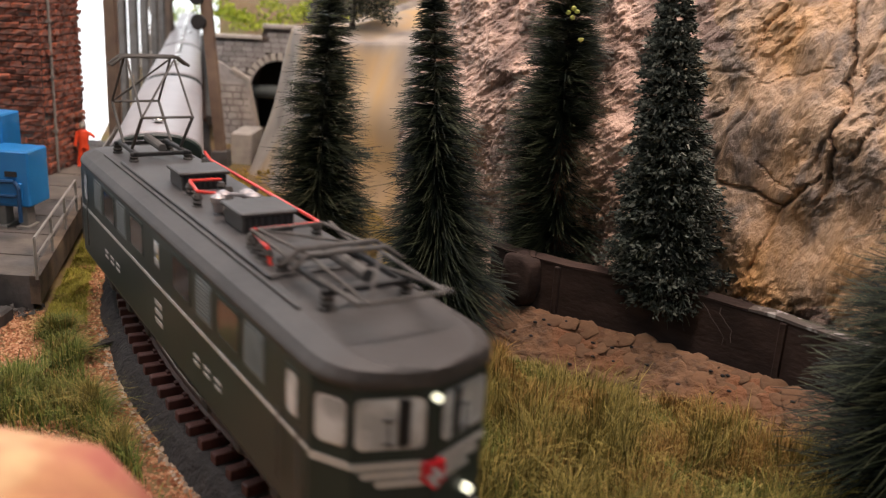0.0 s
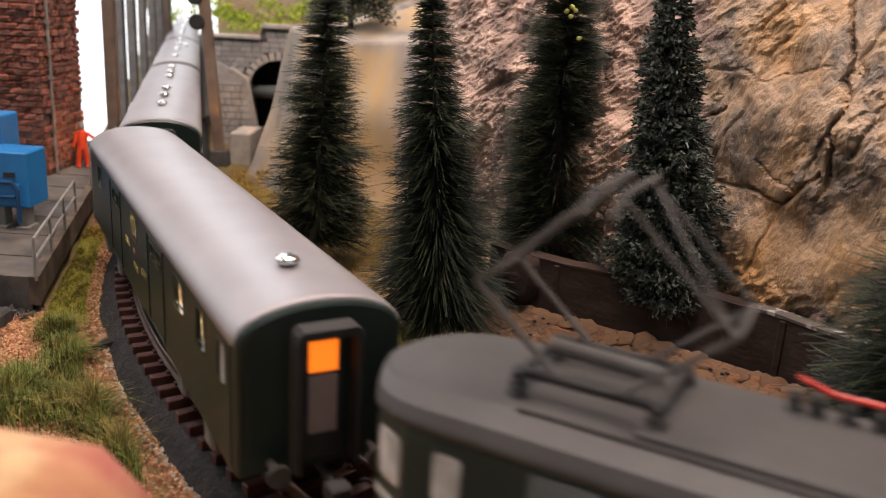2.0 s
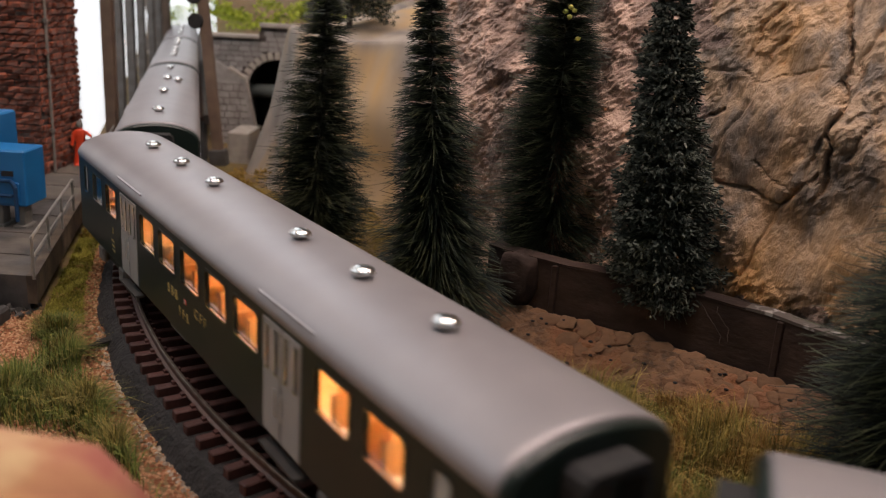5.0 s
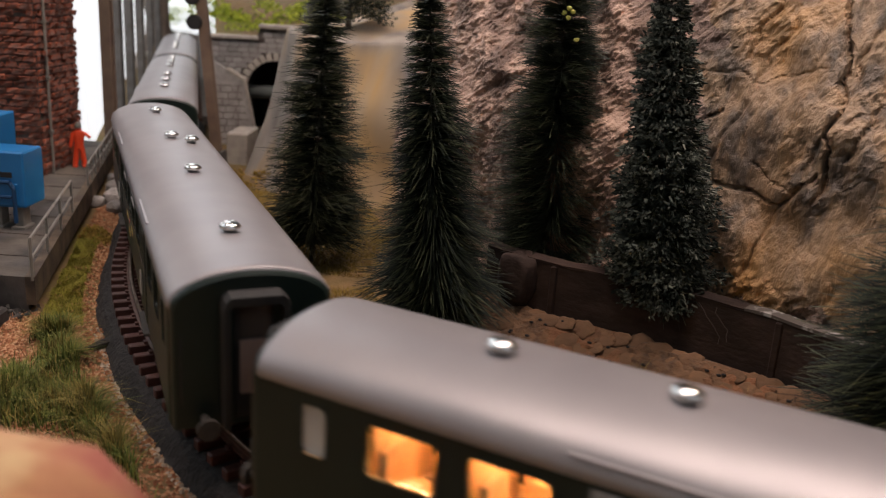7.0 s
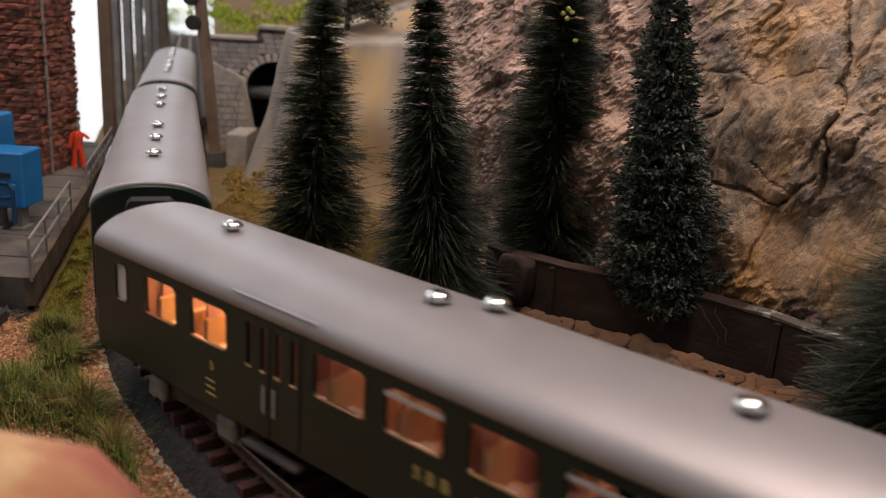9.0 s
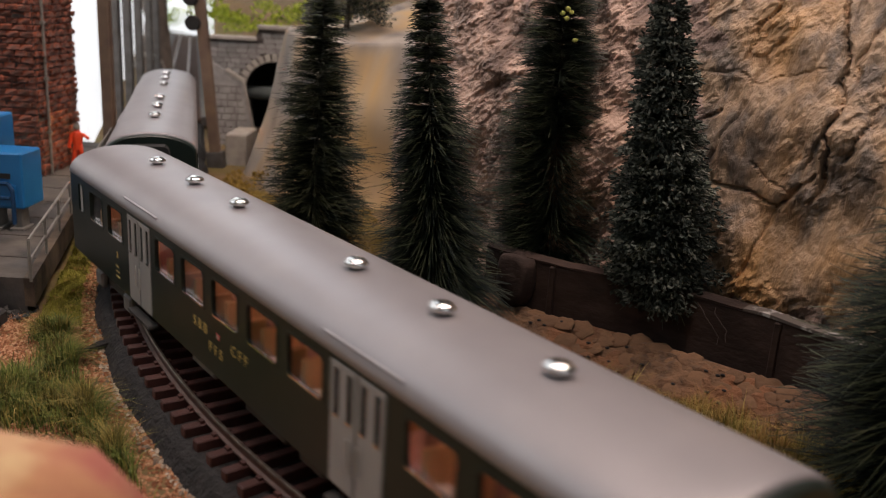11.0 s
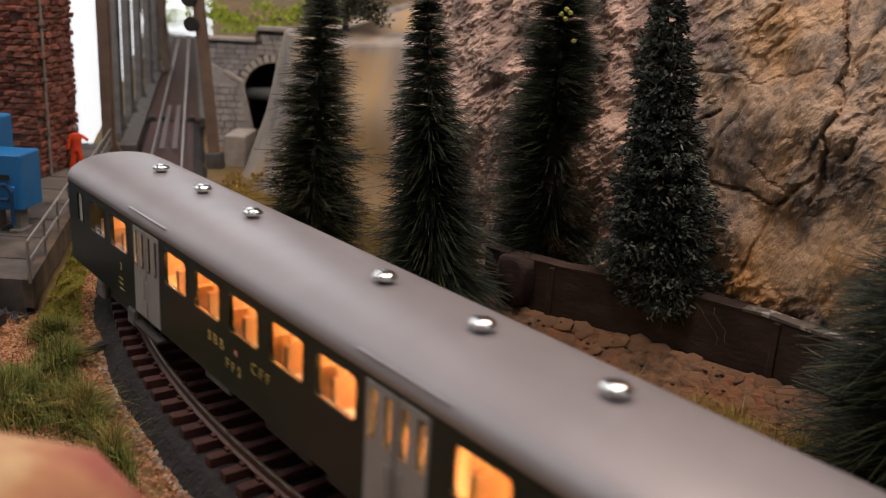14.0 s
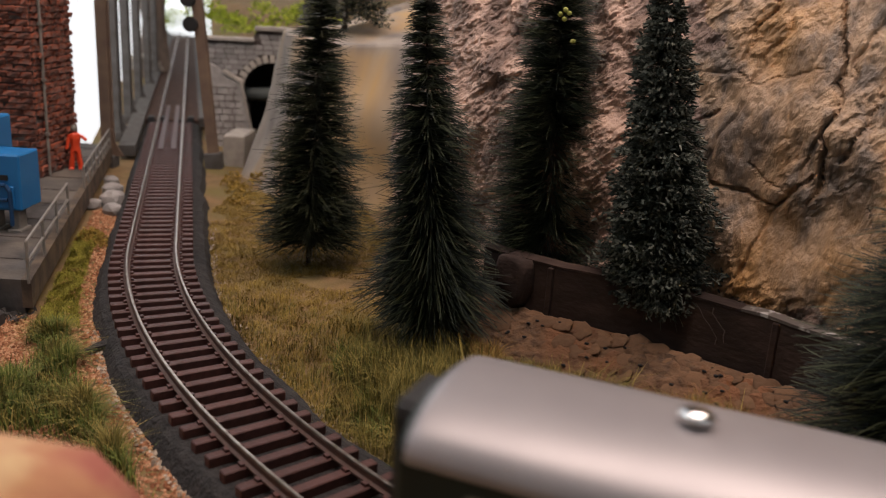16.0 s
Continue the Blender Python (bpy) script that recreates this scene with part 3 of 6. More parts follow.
def railing(y0, y1, posts, height, name_label, pales=0):
    thing = empty("railing")
    tagged(thing, name_label, "railing", "railings on the dock")
    pts = [(dock_x(y0 + (y1 - y0) * i / (posts - 1)) - 0.6, y0 + (y1 - y0) * i / (posts - 1)) for i in range(posts)]
    for x, y in pts:
        part("post", bars([(x, y, 11.5), (x, y, 11.5 + height)], 0.55), RAILING, thing)
    for h in (height, height * 0.52):
        part("handrail", bars([(pts[0][0], pts[0][1], 11.5 + h), (pts[-1][0], pts[-1][1], 11.5 + h)], 0.5), RAILING, thing)
    return thing


railing(262, 345, 4, 14, "pale grey two-bar railing at the dock's near edge")
railing(392, 500, 9, 11, "pale grey many-post railing along the dock")

tagged(part("concrete_slab", boxed(-185, -138.5, 238, 257, -1, 4.0, 0.8), CONCRETE), "grey-green concrete slab lying before the dock", "concrete slab")


def debris():
    rng = random.Random(5)
    vs, fs = [], []
    for i in range(260):
        x, y = rng.uniform(-170, -134), rng.uniform(256, 267)
        r = rng.uniform(0.6, 1.8)
        k = len(vs)
        for _ in range(4):
            u = Vector((rng.gauss(0, 1), rng.gauss(0, 1), rng.gauss(0, 1))).normalized() * r
            vs.append((x + u.x, y + u.y, max(0, 1.5 * rng.random()) + u.z * 0.7))
        fs += [(k, k + 1, k + 2), (k, k + 2, k + 3), (k, k + 3, k + 1), (k + 1, k + 3, k + 2)]
    tagged(raw("rubble", vs, fs, UNDER), "dark crumbled rubble under the dock's end", "rubble", kind="stuff")


debris()


def chimney():
    """A square brick stack; the bricks of the two seen faces are single pieces."""
    rng = random.Random(8)
    thing = empty("brick_chimney")
    tagged(thing, "tall red brick chimney stack with worn joints", "chimney")
    x0, x1, y0, y1, z0 = -240.0, -198.0, 410.0, 452.0, 11.8
    part("core", boxed(x0, x1, y0, y1, z0, 210), MORTAR, thing, "grey-brown mortar joints")
    bl, bh, gap = 6.0, 3.0, 0.55
    shapes = []
    for k in range(6):
        bm = boxed(-bl / 2 + gap / 2, bl / 2 - gap / 2, -1.0, 1.0, -bh / 2 + gap / 2, bh / 2 - gap / 2, 0.3)
        for v in bm.verts:
            v.co += Vector((rng.gauss(0, 0.28), rng.gauss(0, 0.3), rng.gauss(0, 0.2)))
        shapes.append(bm)
    meshes = []
    for bm in shapes:
        ob = part("brick", bm, BRICK, thing)
        meshes.append(ob.data)
        bpy.data.objects.remove(ob)
    for face in (0, 1):
        for r in range(29):
            z = z0 + bh * (r + 0.5)
            length = (x1 - x0) if face == 0 else (y1 - y0)
            n = int(length / bl)
            spots = [(bl * (k + 0.5), 1.0) for k in range(n)] if r % 2 == 0 else [(bl / 4, 0.5)] + [(bl * (k + 1), 1.0) for k in range(n - 1)] + [(length - bl / 4, 0.5)]
            for c, share in spots:
                ob = new("brick", rng.choice(meshes))
                ob.parent = thing
                jut = rng.gauss(0, 0.42)
                if face == 0:
                    m = pose((x0 + c) * MM, (y0 - jut) * MM, z * MM, rng.gauss(0, 2), 0, rng.gauss(0, 1.5))
                else:
                    m = pose((x1 + jut) * MM, (y0 + c) * MM, z * MM, 0, 0, 90 + rng.gauss(0, 1.5))
                ob.matrix_basis = m @ Matrix.Diagonal((share, 1, 1, 1))
    part("flue_pipe", bars([(x1 + 2.0, y0 + 6, z0), (x1 + 2.0, y0 + 6, 205)], 0.7), RAILING, thing, "thin pale pipe up the corner")
    for z in (32, 58, 84, 110, 136):
        part("pipe_clip", boxed(x1 - 1, x1 + 3, y0 + 5, y0 + 7, z, z + 1.4), RAILING, thing, "pale pipe clip")
    return thing


chimney()


def blue_machine():
    thing = empty("blue_machine")
    tagged(thing, "bright blue machine cabinet with dark pipes on grey feet", "machine")
    body = part("cabinet", boxed(-186, -160.5, 316, 332, 20.5, 42, 0.6), BLUE, thing)
    part("slot", boxed(-169.5, -165, 315.6, 316.2, 32.2, 34.2), BLACK, body, "black panel slot")
    part("front_panel", boxed(-184, -163, 315.2, 316.1, 21.5, 30.0, 0.3), BLUE, body)
    part("pipe", bars([(-180, 314.6, 30.6), (-165.5, 314.6, 30.6), (-164, 314.6, 28), (-164, 314.6, 15)], 0.8, 8), BLUE_DARK, body, "dark bent pipe")
    part("pipe", bars([(-180, 314.4, 25), (-165, 314.4, 25)], 0.7, 8), BLUE_DARK, body, "dark pipe")
    part("upper_cabinet", boxed(-196, -177, 330, 345, 30, 53, 0.6), BLUE, thing)
    part("side_cabinet", boxed(-199, -186.5, 318, 332, 20, 50, 0.6), BLUE, thing)
    part("hose", bars([(-188, 329, 50), (-184, 328, 54), (-179, 328, 53), (-177.5, 328, 42)], 0.8, 8), BLUE_DARK, thing, "dark hose")
    for x in (-182, -173, -164.5):
        foot = part("foot", boxed(x - 1.6, x + 1.6, 318, 324, 12.6, 20.6, 0.3), RAILING, thing, "grey foot")
        part("foot_plate", boxed(x - 2.6, x + 2.6, 316.5, 325, 11.6, 12.8, 0.2), RAILING, foot)
    return thing


blue_machine()
tagged(part("crate", boxed(-187, -180, 300, 309, 11.7, 21, 0.4), CONCRETE), "pale grey block standing on the dock", "crate")


def figure():
    """A tiny painted figure, one plain shape."""
    bm = bmesh.new()
    for dx, lx in ((-1.6, -2.4), (1.6, 2.2)):
        add_bar(bm, (dx * 0.7, 0, 10.5), (lx, 0, 0.4), 1.3, 8)
        add_box(bm, lx - 1.2, lx + 1.4, -2, 1.2, 0, 1.0, 0.3)
    secs = [[(w * math.cos(a * math.tau / 10), d * math.sin(a * math.tau / 10), z) for a in range(10)] for z, w, d in ((9.5, 2.3, 1.6), (12, 2.2, 1.5), (16, 2.9, 1.8), (18.2, 2.6, 1.5), (19, 1.0, 0.9))]
    body = loft(secs)
    me = bpy.data.meshes.new("tmp")
    body.to_mesh(me)
    body.free()
    bm.from_mesh(me)
    bpy.data.meshes.remove(me)
    add_bar(bm, (-2.6, 0, 17.6), (-4.0, -0.8, 10.5), 0.9, 8)
    add_bar(bm, (2.6, 0, 17.4), (5.6, -1.5, 15.2), 0.9, 8)
    add_lathe(bm, [(0.6, 18.8), (1.5, 19.8), (1.7, 21.2), (1.2, 22.6), (0.4, 23.0)], 10)
    ob = part("miniature_figure", bm, ORANGE)
    ob.data.materials.append(RAILING)
    for p in ob.data.polygons:
        if p.center.z > 19.4 * MM:
            p.material_index = 1
    ob.matrix_basis = pose(-0.1915, 0.436, 0.0118, 0, 0, 20)
    return tagged(ob, "tiny orange-red painted figure standing on the dock", "figurine")


figure()


# ---- masts, signal and bridge ----
def mast(x, y, width, top, mat, label):
    thing = empty("catenary_mast", pose(x * MM, y * MM, 0))
    tagged(thing, label, "mast", "masts beside the bridge")
    h = width / 2
    for a, b, c, d in ((-h, h, -h, -h + 0.9), (-h, h, h - 0.9, h)):
        part("flange", boxed(a, b, c, d, 5, top, 0.1), mat, thing)
    part("web", boxed(-0.5, 0.5, -h + 0.9, h - 0.9, 5, top), mat, thing)
    bm = bmesh.new()
    add_box(bm, -h - 1.5, h + 1.5, -h - 1.5, h + 1.5, -1, 6.5, 0.4)
    part("footing", bm, METAL, thing, "grey mast footing")
    secs = [[(h + 6 * (1 - f) ** 2, -0.6, 6 + 16 * f), (h + 6 * (1 - f) ** 2, 0.6, 6 + 16 * f), (h - 0.5, 0.6, 6 + 16 * f), (h - 0.5, -0.6, 6 + 16 * f)] for f in (0, 0.25, 0.5, 0.75, 1)]
    part("gusset", loft(secs), mat, thing, "curved foot gusset")
    return thing


mast(-202, 505, 6.0, 150, MAST, "brown weathered steel mast at the dock's end")
for x, y in ((-229, 590), (-250, 668), (-275, 760), (-304, 868), (-338, 990)):
    mast(x, y, 5.6, 170, METAL, "grey steel bridge post with curved foot gusset")


def signal():
    thing = empty("signal_mast", pose(-0.1425, 0.518, 0, 0, -5, 0))
    tagged(thing, "brown signal mast with round black signal discs", "signal")
    for y in (-2.2, 1.4):
        part("flange", boxed(-3, 3, y, y + 0.8, 3, 150, 0.1), MAST, thing)
    part("web", boxed(-0.5, 0.5, -1.4, 1.4, 3, 150), MAST, thing)
    part("base_block", boxed(-5, 5, -4, 4, -1, 9, 0.5), METAL, thing, "grey base block")
    for z in (85, 99):
        bm = bmesh.new()
        add_lathe(bm, [(4.2, -3.4), (4.4, -2.8), (4.4, 0), (3.0, 0.6)], 20, (0, 0), "y")
        d = part("signal_disc", bm, BLACK, thing, "round black signal disc", False)
        d.location = (-0.0045, -0.002, z * MM)
        part("hood", bars([(-4.5, -5, z + 1.5), (0, -1, z + 1.5)], 0.6), BLACK, thing, "signal bracket")
    return thing


signal()


def bridge():
    thing = empty("girder_bridge")
    tagged(thing, "grey girder bridge carrying the straight track", "bridge")
    for o in (-29, 20):
        part("side_beam", swept([(o, 2), (o + 10, 2), (o + 10, 8.6), (o, 8.6)], -1500, -225 if o < 0 else -345, 40), METAL, thing, "grey side beam")
    part("deck", swept([(-19.5, 0), (20.5, 0), (20.5, 6.4), (-19.5, 6.4)], -1500, -348, 40), DECK, thing, "dark brown deck plate")
    for o in (-5.2, 2.2):
        part("guard_plank", swept([(o, 6.5), (o + 3.0, 6.5), (o + 3.0, 8.4), (o, 8.4)], -420, -215, 10), SLEEPER, thing, "red-brown guard plank between the rails")
    for s in (-347, -352):
        for o in (-17, -9.5, 4, 11.5):
            p, a = track(s)
            x, y, z = beside(s, o + 2.5)
            ob = part("bearing_block", boxed(-2.4, 2.4, -2, 2, 4, 9.2 if abs(o) > 9 else 7.0, 0.3), BLACK, thing, "dark bearing block")
            ob.matrix_basis = pose(x * MM, y * MM, 0, 0, 0, math.degrees(a))
    return thing


bridge()


# ---- tunnel portal ----
def portal():
    rng = random.Random(21)
    thing = empty("tunnel_portal", pose(-0.1285, 0.620, 0, 0, 0, 8))
    tagged(thing, "grey stone tunnel portal with a pale arch", "tunnel portal")
    r, spring = 20.0, 36.0
    pts = [(-r, 0)] + [(-r * math.cos(i * math.pi / 16), spring + r * math.sin(i * math.pi / 16)) for i in range(17)] + [(r, 0)]
    top = 78.0
    secs = [[(x, y, z) for x, z in pts] for y in (0, 60)]
    # the tunnel's shade is put into the near-black colour of lining and end
    part("tunnel_lining", loft(secs, close=False, cap=False), TUNNEL, thing, "tunnel lining coloured black for its shade")
    part("tunnel_end", boxed(-r - 2, r + 2, 60, 61, 0, 55), TUNNEL, thing, "added black sheet closing the tunnel in shade")
    part("pipe", bars([(-r, 10, 33), (r, 10, 33)], 5.0, 14), TUNNEL_PIPE, thing, "thick grey-green pipe across the dark tunnel", True)
    # backing wall around the opening
    lower = [(-46, -1), (-r, -1)] + pts[1:-1] + [(r, -1), (48, -1)]
    upper = [(x, 70 if x < -12 else top) for x, z in lower]
    sheets = []
    back = bmesh.new()
    for y in (0.8, 9):
        sheets.append([[back.verts.new((x, y, z)) for x, z in line] for line in (lower, upper)])
    for q in range(len(lower) - 1):
        (a, b), (c, d) = sheets
        back.faces.new((a[q], a[q + 1], b[q + 1], b[q]))
        back.faces.new((c[q + 1], c[q], d[q], d[q + 1]))
        back.faces.new((b[q], b[q + 1], d[q + 1], d[q]))
        back.faces.new((a[q + 1], a[q], c[q], c[q + 1]))
    part("wall_body", back, MORTAR, thing, "grey joint backing")
    # stone courses
    shape = None
    z = 0.0
    while z < 74:
        h = 3.6
        x = -46 + rng.uniform(-2, 0)
        while x < 46:
            w = rng.uniform(5, 8.5)
            cx, cz = x + w / 2, z + h / 2
            inside = (abs(cx) < r + 4.5 and cz < spring) or math.hypot(cx, cz - spring) < r + 6.5
            if not inside and not (cx < -10 and cz > 69):
                if shape is None:
                    ob = part("stone_block", boxed(-0.5, 0.5, -0.5, 0.5, -0.5, 0.5, 0.06), PORTAL, thing)
                    for v in ob.data.vertices:
                        v.co *= 1000
                    shape = ob.data
                else:
                    ob = new("stone_block", shape)
                    ob.parent = thing
                ob.matrix_basis = pose(cx * MM, rng.uniform(0.2, 0.7) * MM, cz * MM) @ Matrix.Diagonal(((w - 0.5) * MM, 1.6 * MM, (h - 0.45) * MM, 1))
            x += w
        z += h
    for i in range(15):
        a = (i + 0.5) * math.pi / 15
        ob = part("arch_stone", boxed(-1.75, 1.75, -1.4, 1.5, 0.2, 5.6, 0.3), PORTAL_EDGE, thing)
        ob.matrix_basis = pose(-r * math.cos(a) * MM, 0, (spring + r * math.sin(a)) * MM, 0, math.degrees(a) - 90, 0)
    for k in range(6):
        part("jamb_stone", boxed(r, r + 5.6, -1.2, 1.5, k * 5.7, k * 5.7 + 5.3, 0.3), PORTAL_EDGE, thing)
    part("parapet_cap", boxed(-12, 50, -2.5, 10, top, top + 3, 0.5), PORTAL_EDGE, thing, "pinkish parapet cap")
    part("parapet_cap", boxed(-48, -12.4, -2.5, 10, 70, 72.6, 0.5), PORTAL_EDGE, thing, "pinkish parapet cap")
    # wing wall before the left springing, its coping sloping down to the right
    edge = [(-40, 56), (-31.5, 50.5), (-20.0, 43.5), (-13.5, 11.5), (-12.5, -1)]
    part("wing_wall", loft([[(x, y, z) for x, z in edge + [(-40, -1)]] for y in (-22, -17)]), PORTAL, thing, "rough dark grey wing wall")
    for (xa, za), (xb, zb), nm in ((edge[1], edge[2], "pinkish sloping coping"), (edge[2], edge[3], "pale wall edge")):
        d = Vector((xb - xa, 0, zb - za)).normalized()
        u = Vector((-d.z, 0, d.x)) * (1.8 if nm[1] == "i" else 1.0)
        part("wing_coping", loft([[(xa, y, za), (xb, y, zb), (xb + u.x, y, zb + u.z), (xa + u.x, y, za + u.z)] for y in (-23, -16)]), PORTAL_EDGE, thing, nm)
    for k in range(9):
        z = 3.0 + k * 4.6
        part("joint", boxed(-39.5, -14.5 - 0.19 * z, -22.25, -21.9, z, z + 0.5), MORTAR, thing)
    rngw = random.Random(5)
    for k in range(9):
        for x in range(-38, -20, 6):
            xx = x + rngw.uniform(-1.5, 1.5) + 3 * (k % 2)
            part("joint", boxed(xx, xx + 0.45, -22.25, -21.9, 3.4 + k * 4.6, 7.6 + k * 4.6), MORTAR, thing) if xx < -23 and k < 8 else None
    return thing


portal()
tagged(part("concrete_block", boxed(-139, -126, 524, 556, -1, 19, 0.8), PORTAL_EDGE), "pale concrete block before the tunnel", "concrete block")


# ---- plaster slope and background hill ----
def plaster_slope():
    line = [(-124, 640), (-122, 560), (-121, 505), (-101, 462), (-64, 434), (-12, 415), (40, 400)]
    nu, nv = 90, 60
    vs = []
    for j in range(nv + 1):
        v = j / nv
        for i in range(nu + 1):
            u = i / nu
            x, y = along(line, u)
            zt = 84 + 6 * noise.noise((x * 0.03, 0, 0))
            z = -2 + zt * min(1.0, v / 0.7)
            back = 0.30 * z + (max(0, v - 0.7) / 0.3) * 150
            z += max(0, v - 0.78) / 0.22 * 34 * (0.6 + 0.5 * noise.noise((x * 0.02, y * 0.02, 9)))
            d = 10 * noise.noise((x * 0.022, y * 0.022, z * 0.02)) + 4 * noise.noise((x * 0.07, y * 0.07, z * 0.03))
            vs.append((x + 0.45 * (back - d) + 0.10 * min(z, 84), y + 0.85 * (back - d), z))
    n = nu + 1
    fs = [(j * n + i, j * n + i + 1, (j + 1) * n + i + 1, (j + 1) * n + i) for j in range(nv) for i in range(nu)]
    thing = empty("plaster_slope")
    faces = [[fc for k, fc in enumerate(fs) if (k // nu < 41) == low] for low in (True, False)]
    for nm, fc, lb in (("slope_front", faces[0], "smooth grey plaster with an ochre painted streak"), ("ledge_top", faces[1], "grey plaster ledge above the slope")):
        ob = raw(nm, vs, fc, HILL, thing, lb, smooth=True)
        # how much ochre was brushed on at each place
        stain = ob.data.attributes.new("stain", "FLOAT", "POINT")
        for k in range(len(vs)):
            u, v = (k % n) / nu, (k // n) / nv
            mid = 0.755 - 0.085 * v / 0.63 + 0.015 * noise.noise((v * 5, 0, 3))
            gap = abs(u - mid) / (0.055 + 0.02 * noise.noise((v * 7, 2, 1)))
            amount = max(0.0, min(1.0, 1.5 - gap)) * max(0.0, min(1.0, (0.70 - v) / 0.06))
            stain.data[k].value = amount * (0.75 + 0.5 * noise.noise((u * 40, v * 6, 8)))
    return tagged(thing, "smooth grey and ochre plaster slope behind the firs", "slope")


plaster_slope()


def far_hill():
    vs = []
    nu, nv = 60, 40
    for j in range(nv + 1):
        for i in range(nu + 1):
            x = -190 + 900 * (i / nu) ** 1.3
            y = 690 + 950 * j / nv
            edge = min(1.0, max(0.0, (x + 0.30 * (y - 690) + 185) / 70))
            z = -1 + edge * (74 + 70 * (j / nv) + 9 * noise.noise((x * 0.012, y * 0.012, 2)))
            vs.append((x - 0.28 * (y - 690) * (1 - i / nu), y, z))
    n = nu + 1
    fs = [(j * n + i, j * n + i + 1, (j + 1) * n + i + 1, (j + 1) * n + i) for j in range(nv) for i in range(nu)]
    return tagged(raw("green_hill", vs, fs, EARTH, smooth=True), "grassy model hill above the tunnel", "hill")


far_hill()


def flock(name, label, spots, mat, seed, category="bush"):
    """Loose flock clumps round the given spots (x, y, z, radius, count)."""
    rng = random.Random(seed)
    vs, fs = [], []
    for x, y, z, rad, count in spots:
        for _ in range(count):
            u = Vector((rng.gauss(0, 1), rng.gauss(0, 1), rng.gauss(0, 1))).normalized() * rad * rng.random() ** 0.4
            c = Vector((x, y, z)) + Vector((u.x, u.y, abs(u.z) * 0.75))
            r = rng.uniform(0.05, 0.13) * rad + 0.25
            k = len(vs)
            for _ in range(4):
                w = Vector((rng.gauss(0, 1), rng.gauss(0, 1), rng.gauss(0, 1))).normalized() * r
                vs.append(tuple(c + w))
            fs += [(k, k + 1, k + 2), (k, k + 2, k + 3), (k, k + 3, k + 1), (k + 1, k + 3, k + 2)]
    return tagged(raw(name, vs, fs, mat), label, category, kind="stuff")


def far_pier():
    """The brown rock pier with a small stone arch at the bridge's far end."""
    thing = empty("rock_pier", pose(-0.347, 1.0, 0))
    tagged(thing, "tall brown rock pier beside the far bridge end", "rock pier")
    secs = []
    for i in range(25):
        z = -1 + 190 * i / 24
        secs.append([((13 + 4 * noise.noise((z * 0.03, k * 0.9, 2)) + 8 * max(0, 1 - z / 60)) * math.cos(k * math.tau / 14), (12 + 4 * noise.noise((z * 0.04, k * 0.8, 6))) * math.sin(k * math.tau / 14) + 14, z) for k in range(14)])
    part("pier_rock", loft(secs), FAR_ROCK, thing)
    for k in range(9):
        a = (k + 0.5) * math.pi / 9
        ob = part("arch_stone", boxed(-2.4, 2.4, -3, 3, 0, 5, 0.4), PORTAL_EDGE, thing)
        ob.matrix_basis = pose((-4 - 14 * math.cos(a)) * MM, -0.004, (8 + 14 * math.sin(a)) * MM, 0, math.degrees(a) - 90, 0)
    part("niche", loft([[(-4 + 14 * math.cos(k * math.pi / 10), y, 8 + 14 * math.sin(k * math.pi / 10)) for k in range(11)] + [(-18, y, -1), (10, y, -1)] for y in (-2, 0)]), FAR_ROCK, thing, "shallow brown niche under the arch")


far_pier()
rngb = random.Random(31)
flock("far_bushes", "bright yellow-green flock bushes at the far bridge end", [(rngb.uniform(-560, -450), rngb.uniform(1660, 1720), rngb.uniform(8, 70), rngb.uniform(14, 24), 90) for _ in range(16)], BUSH, 13)
flock("far_rubble", "grey crumbled rocks at the far bridge end", [(rngb.uniform(-545, -440), rngb.uniform(1610, 1650), rngb.uniform(-4, 12), rngb.uniform(10, 18), 70) for _ in range(12)], GREY_CRUMB, 14, "rubble")
flock("bright_bushes", "bright yellow-green flock bushes above the tunnel", [(-215 + 0.9 * rngb.uniform(0, 150), rngb.uniform(690, 860), rngb.uniform(70, 92), rngb.uniform(9, 20), 130) for _ in range(26)], BUSH, 3)
flock("trackside_bushes", "ochre and green flock bushes beside the track", [(-120, 470, 0, 7, 160), (-112, 455, 0, 8, 160), (-124, 490, 0, 6, 120), (-106, 430, 0, 7, 140), (-104, 478, 2, 9, 160)], SHRUB, 4)
flock("dock_bush", "round ochre flock bush at the dock's wall", [(-150, 352, -1, 7, 220), (-143, 345, -1, 5, 140), (-155, 362, -1, 5, 120)], SHRUB, 6)


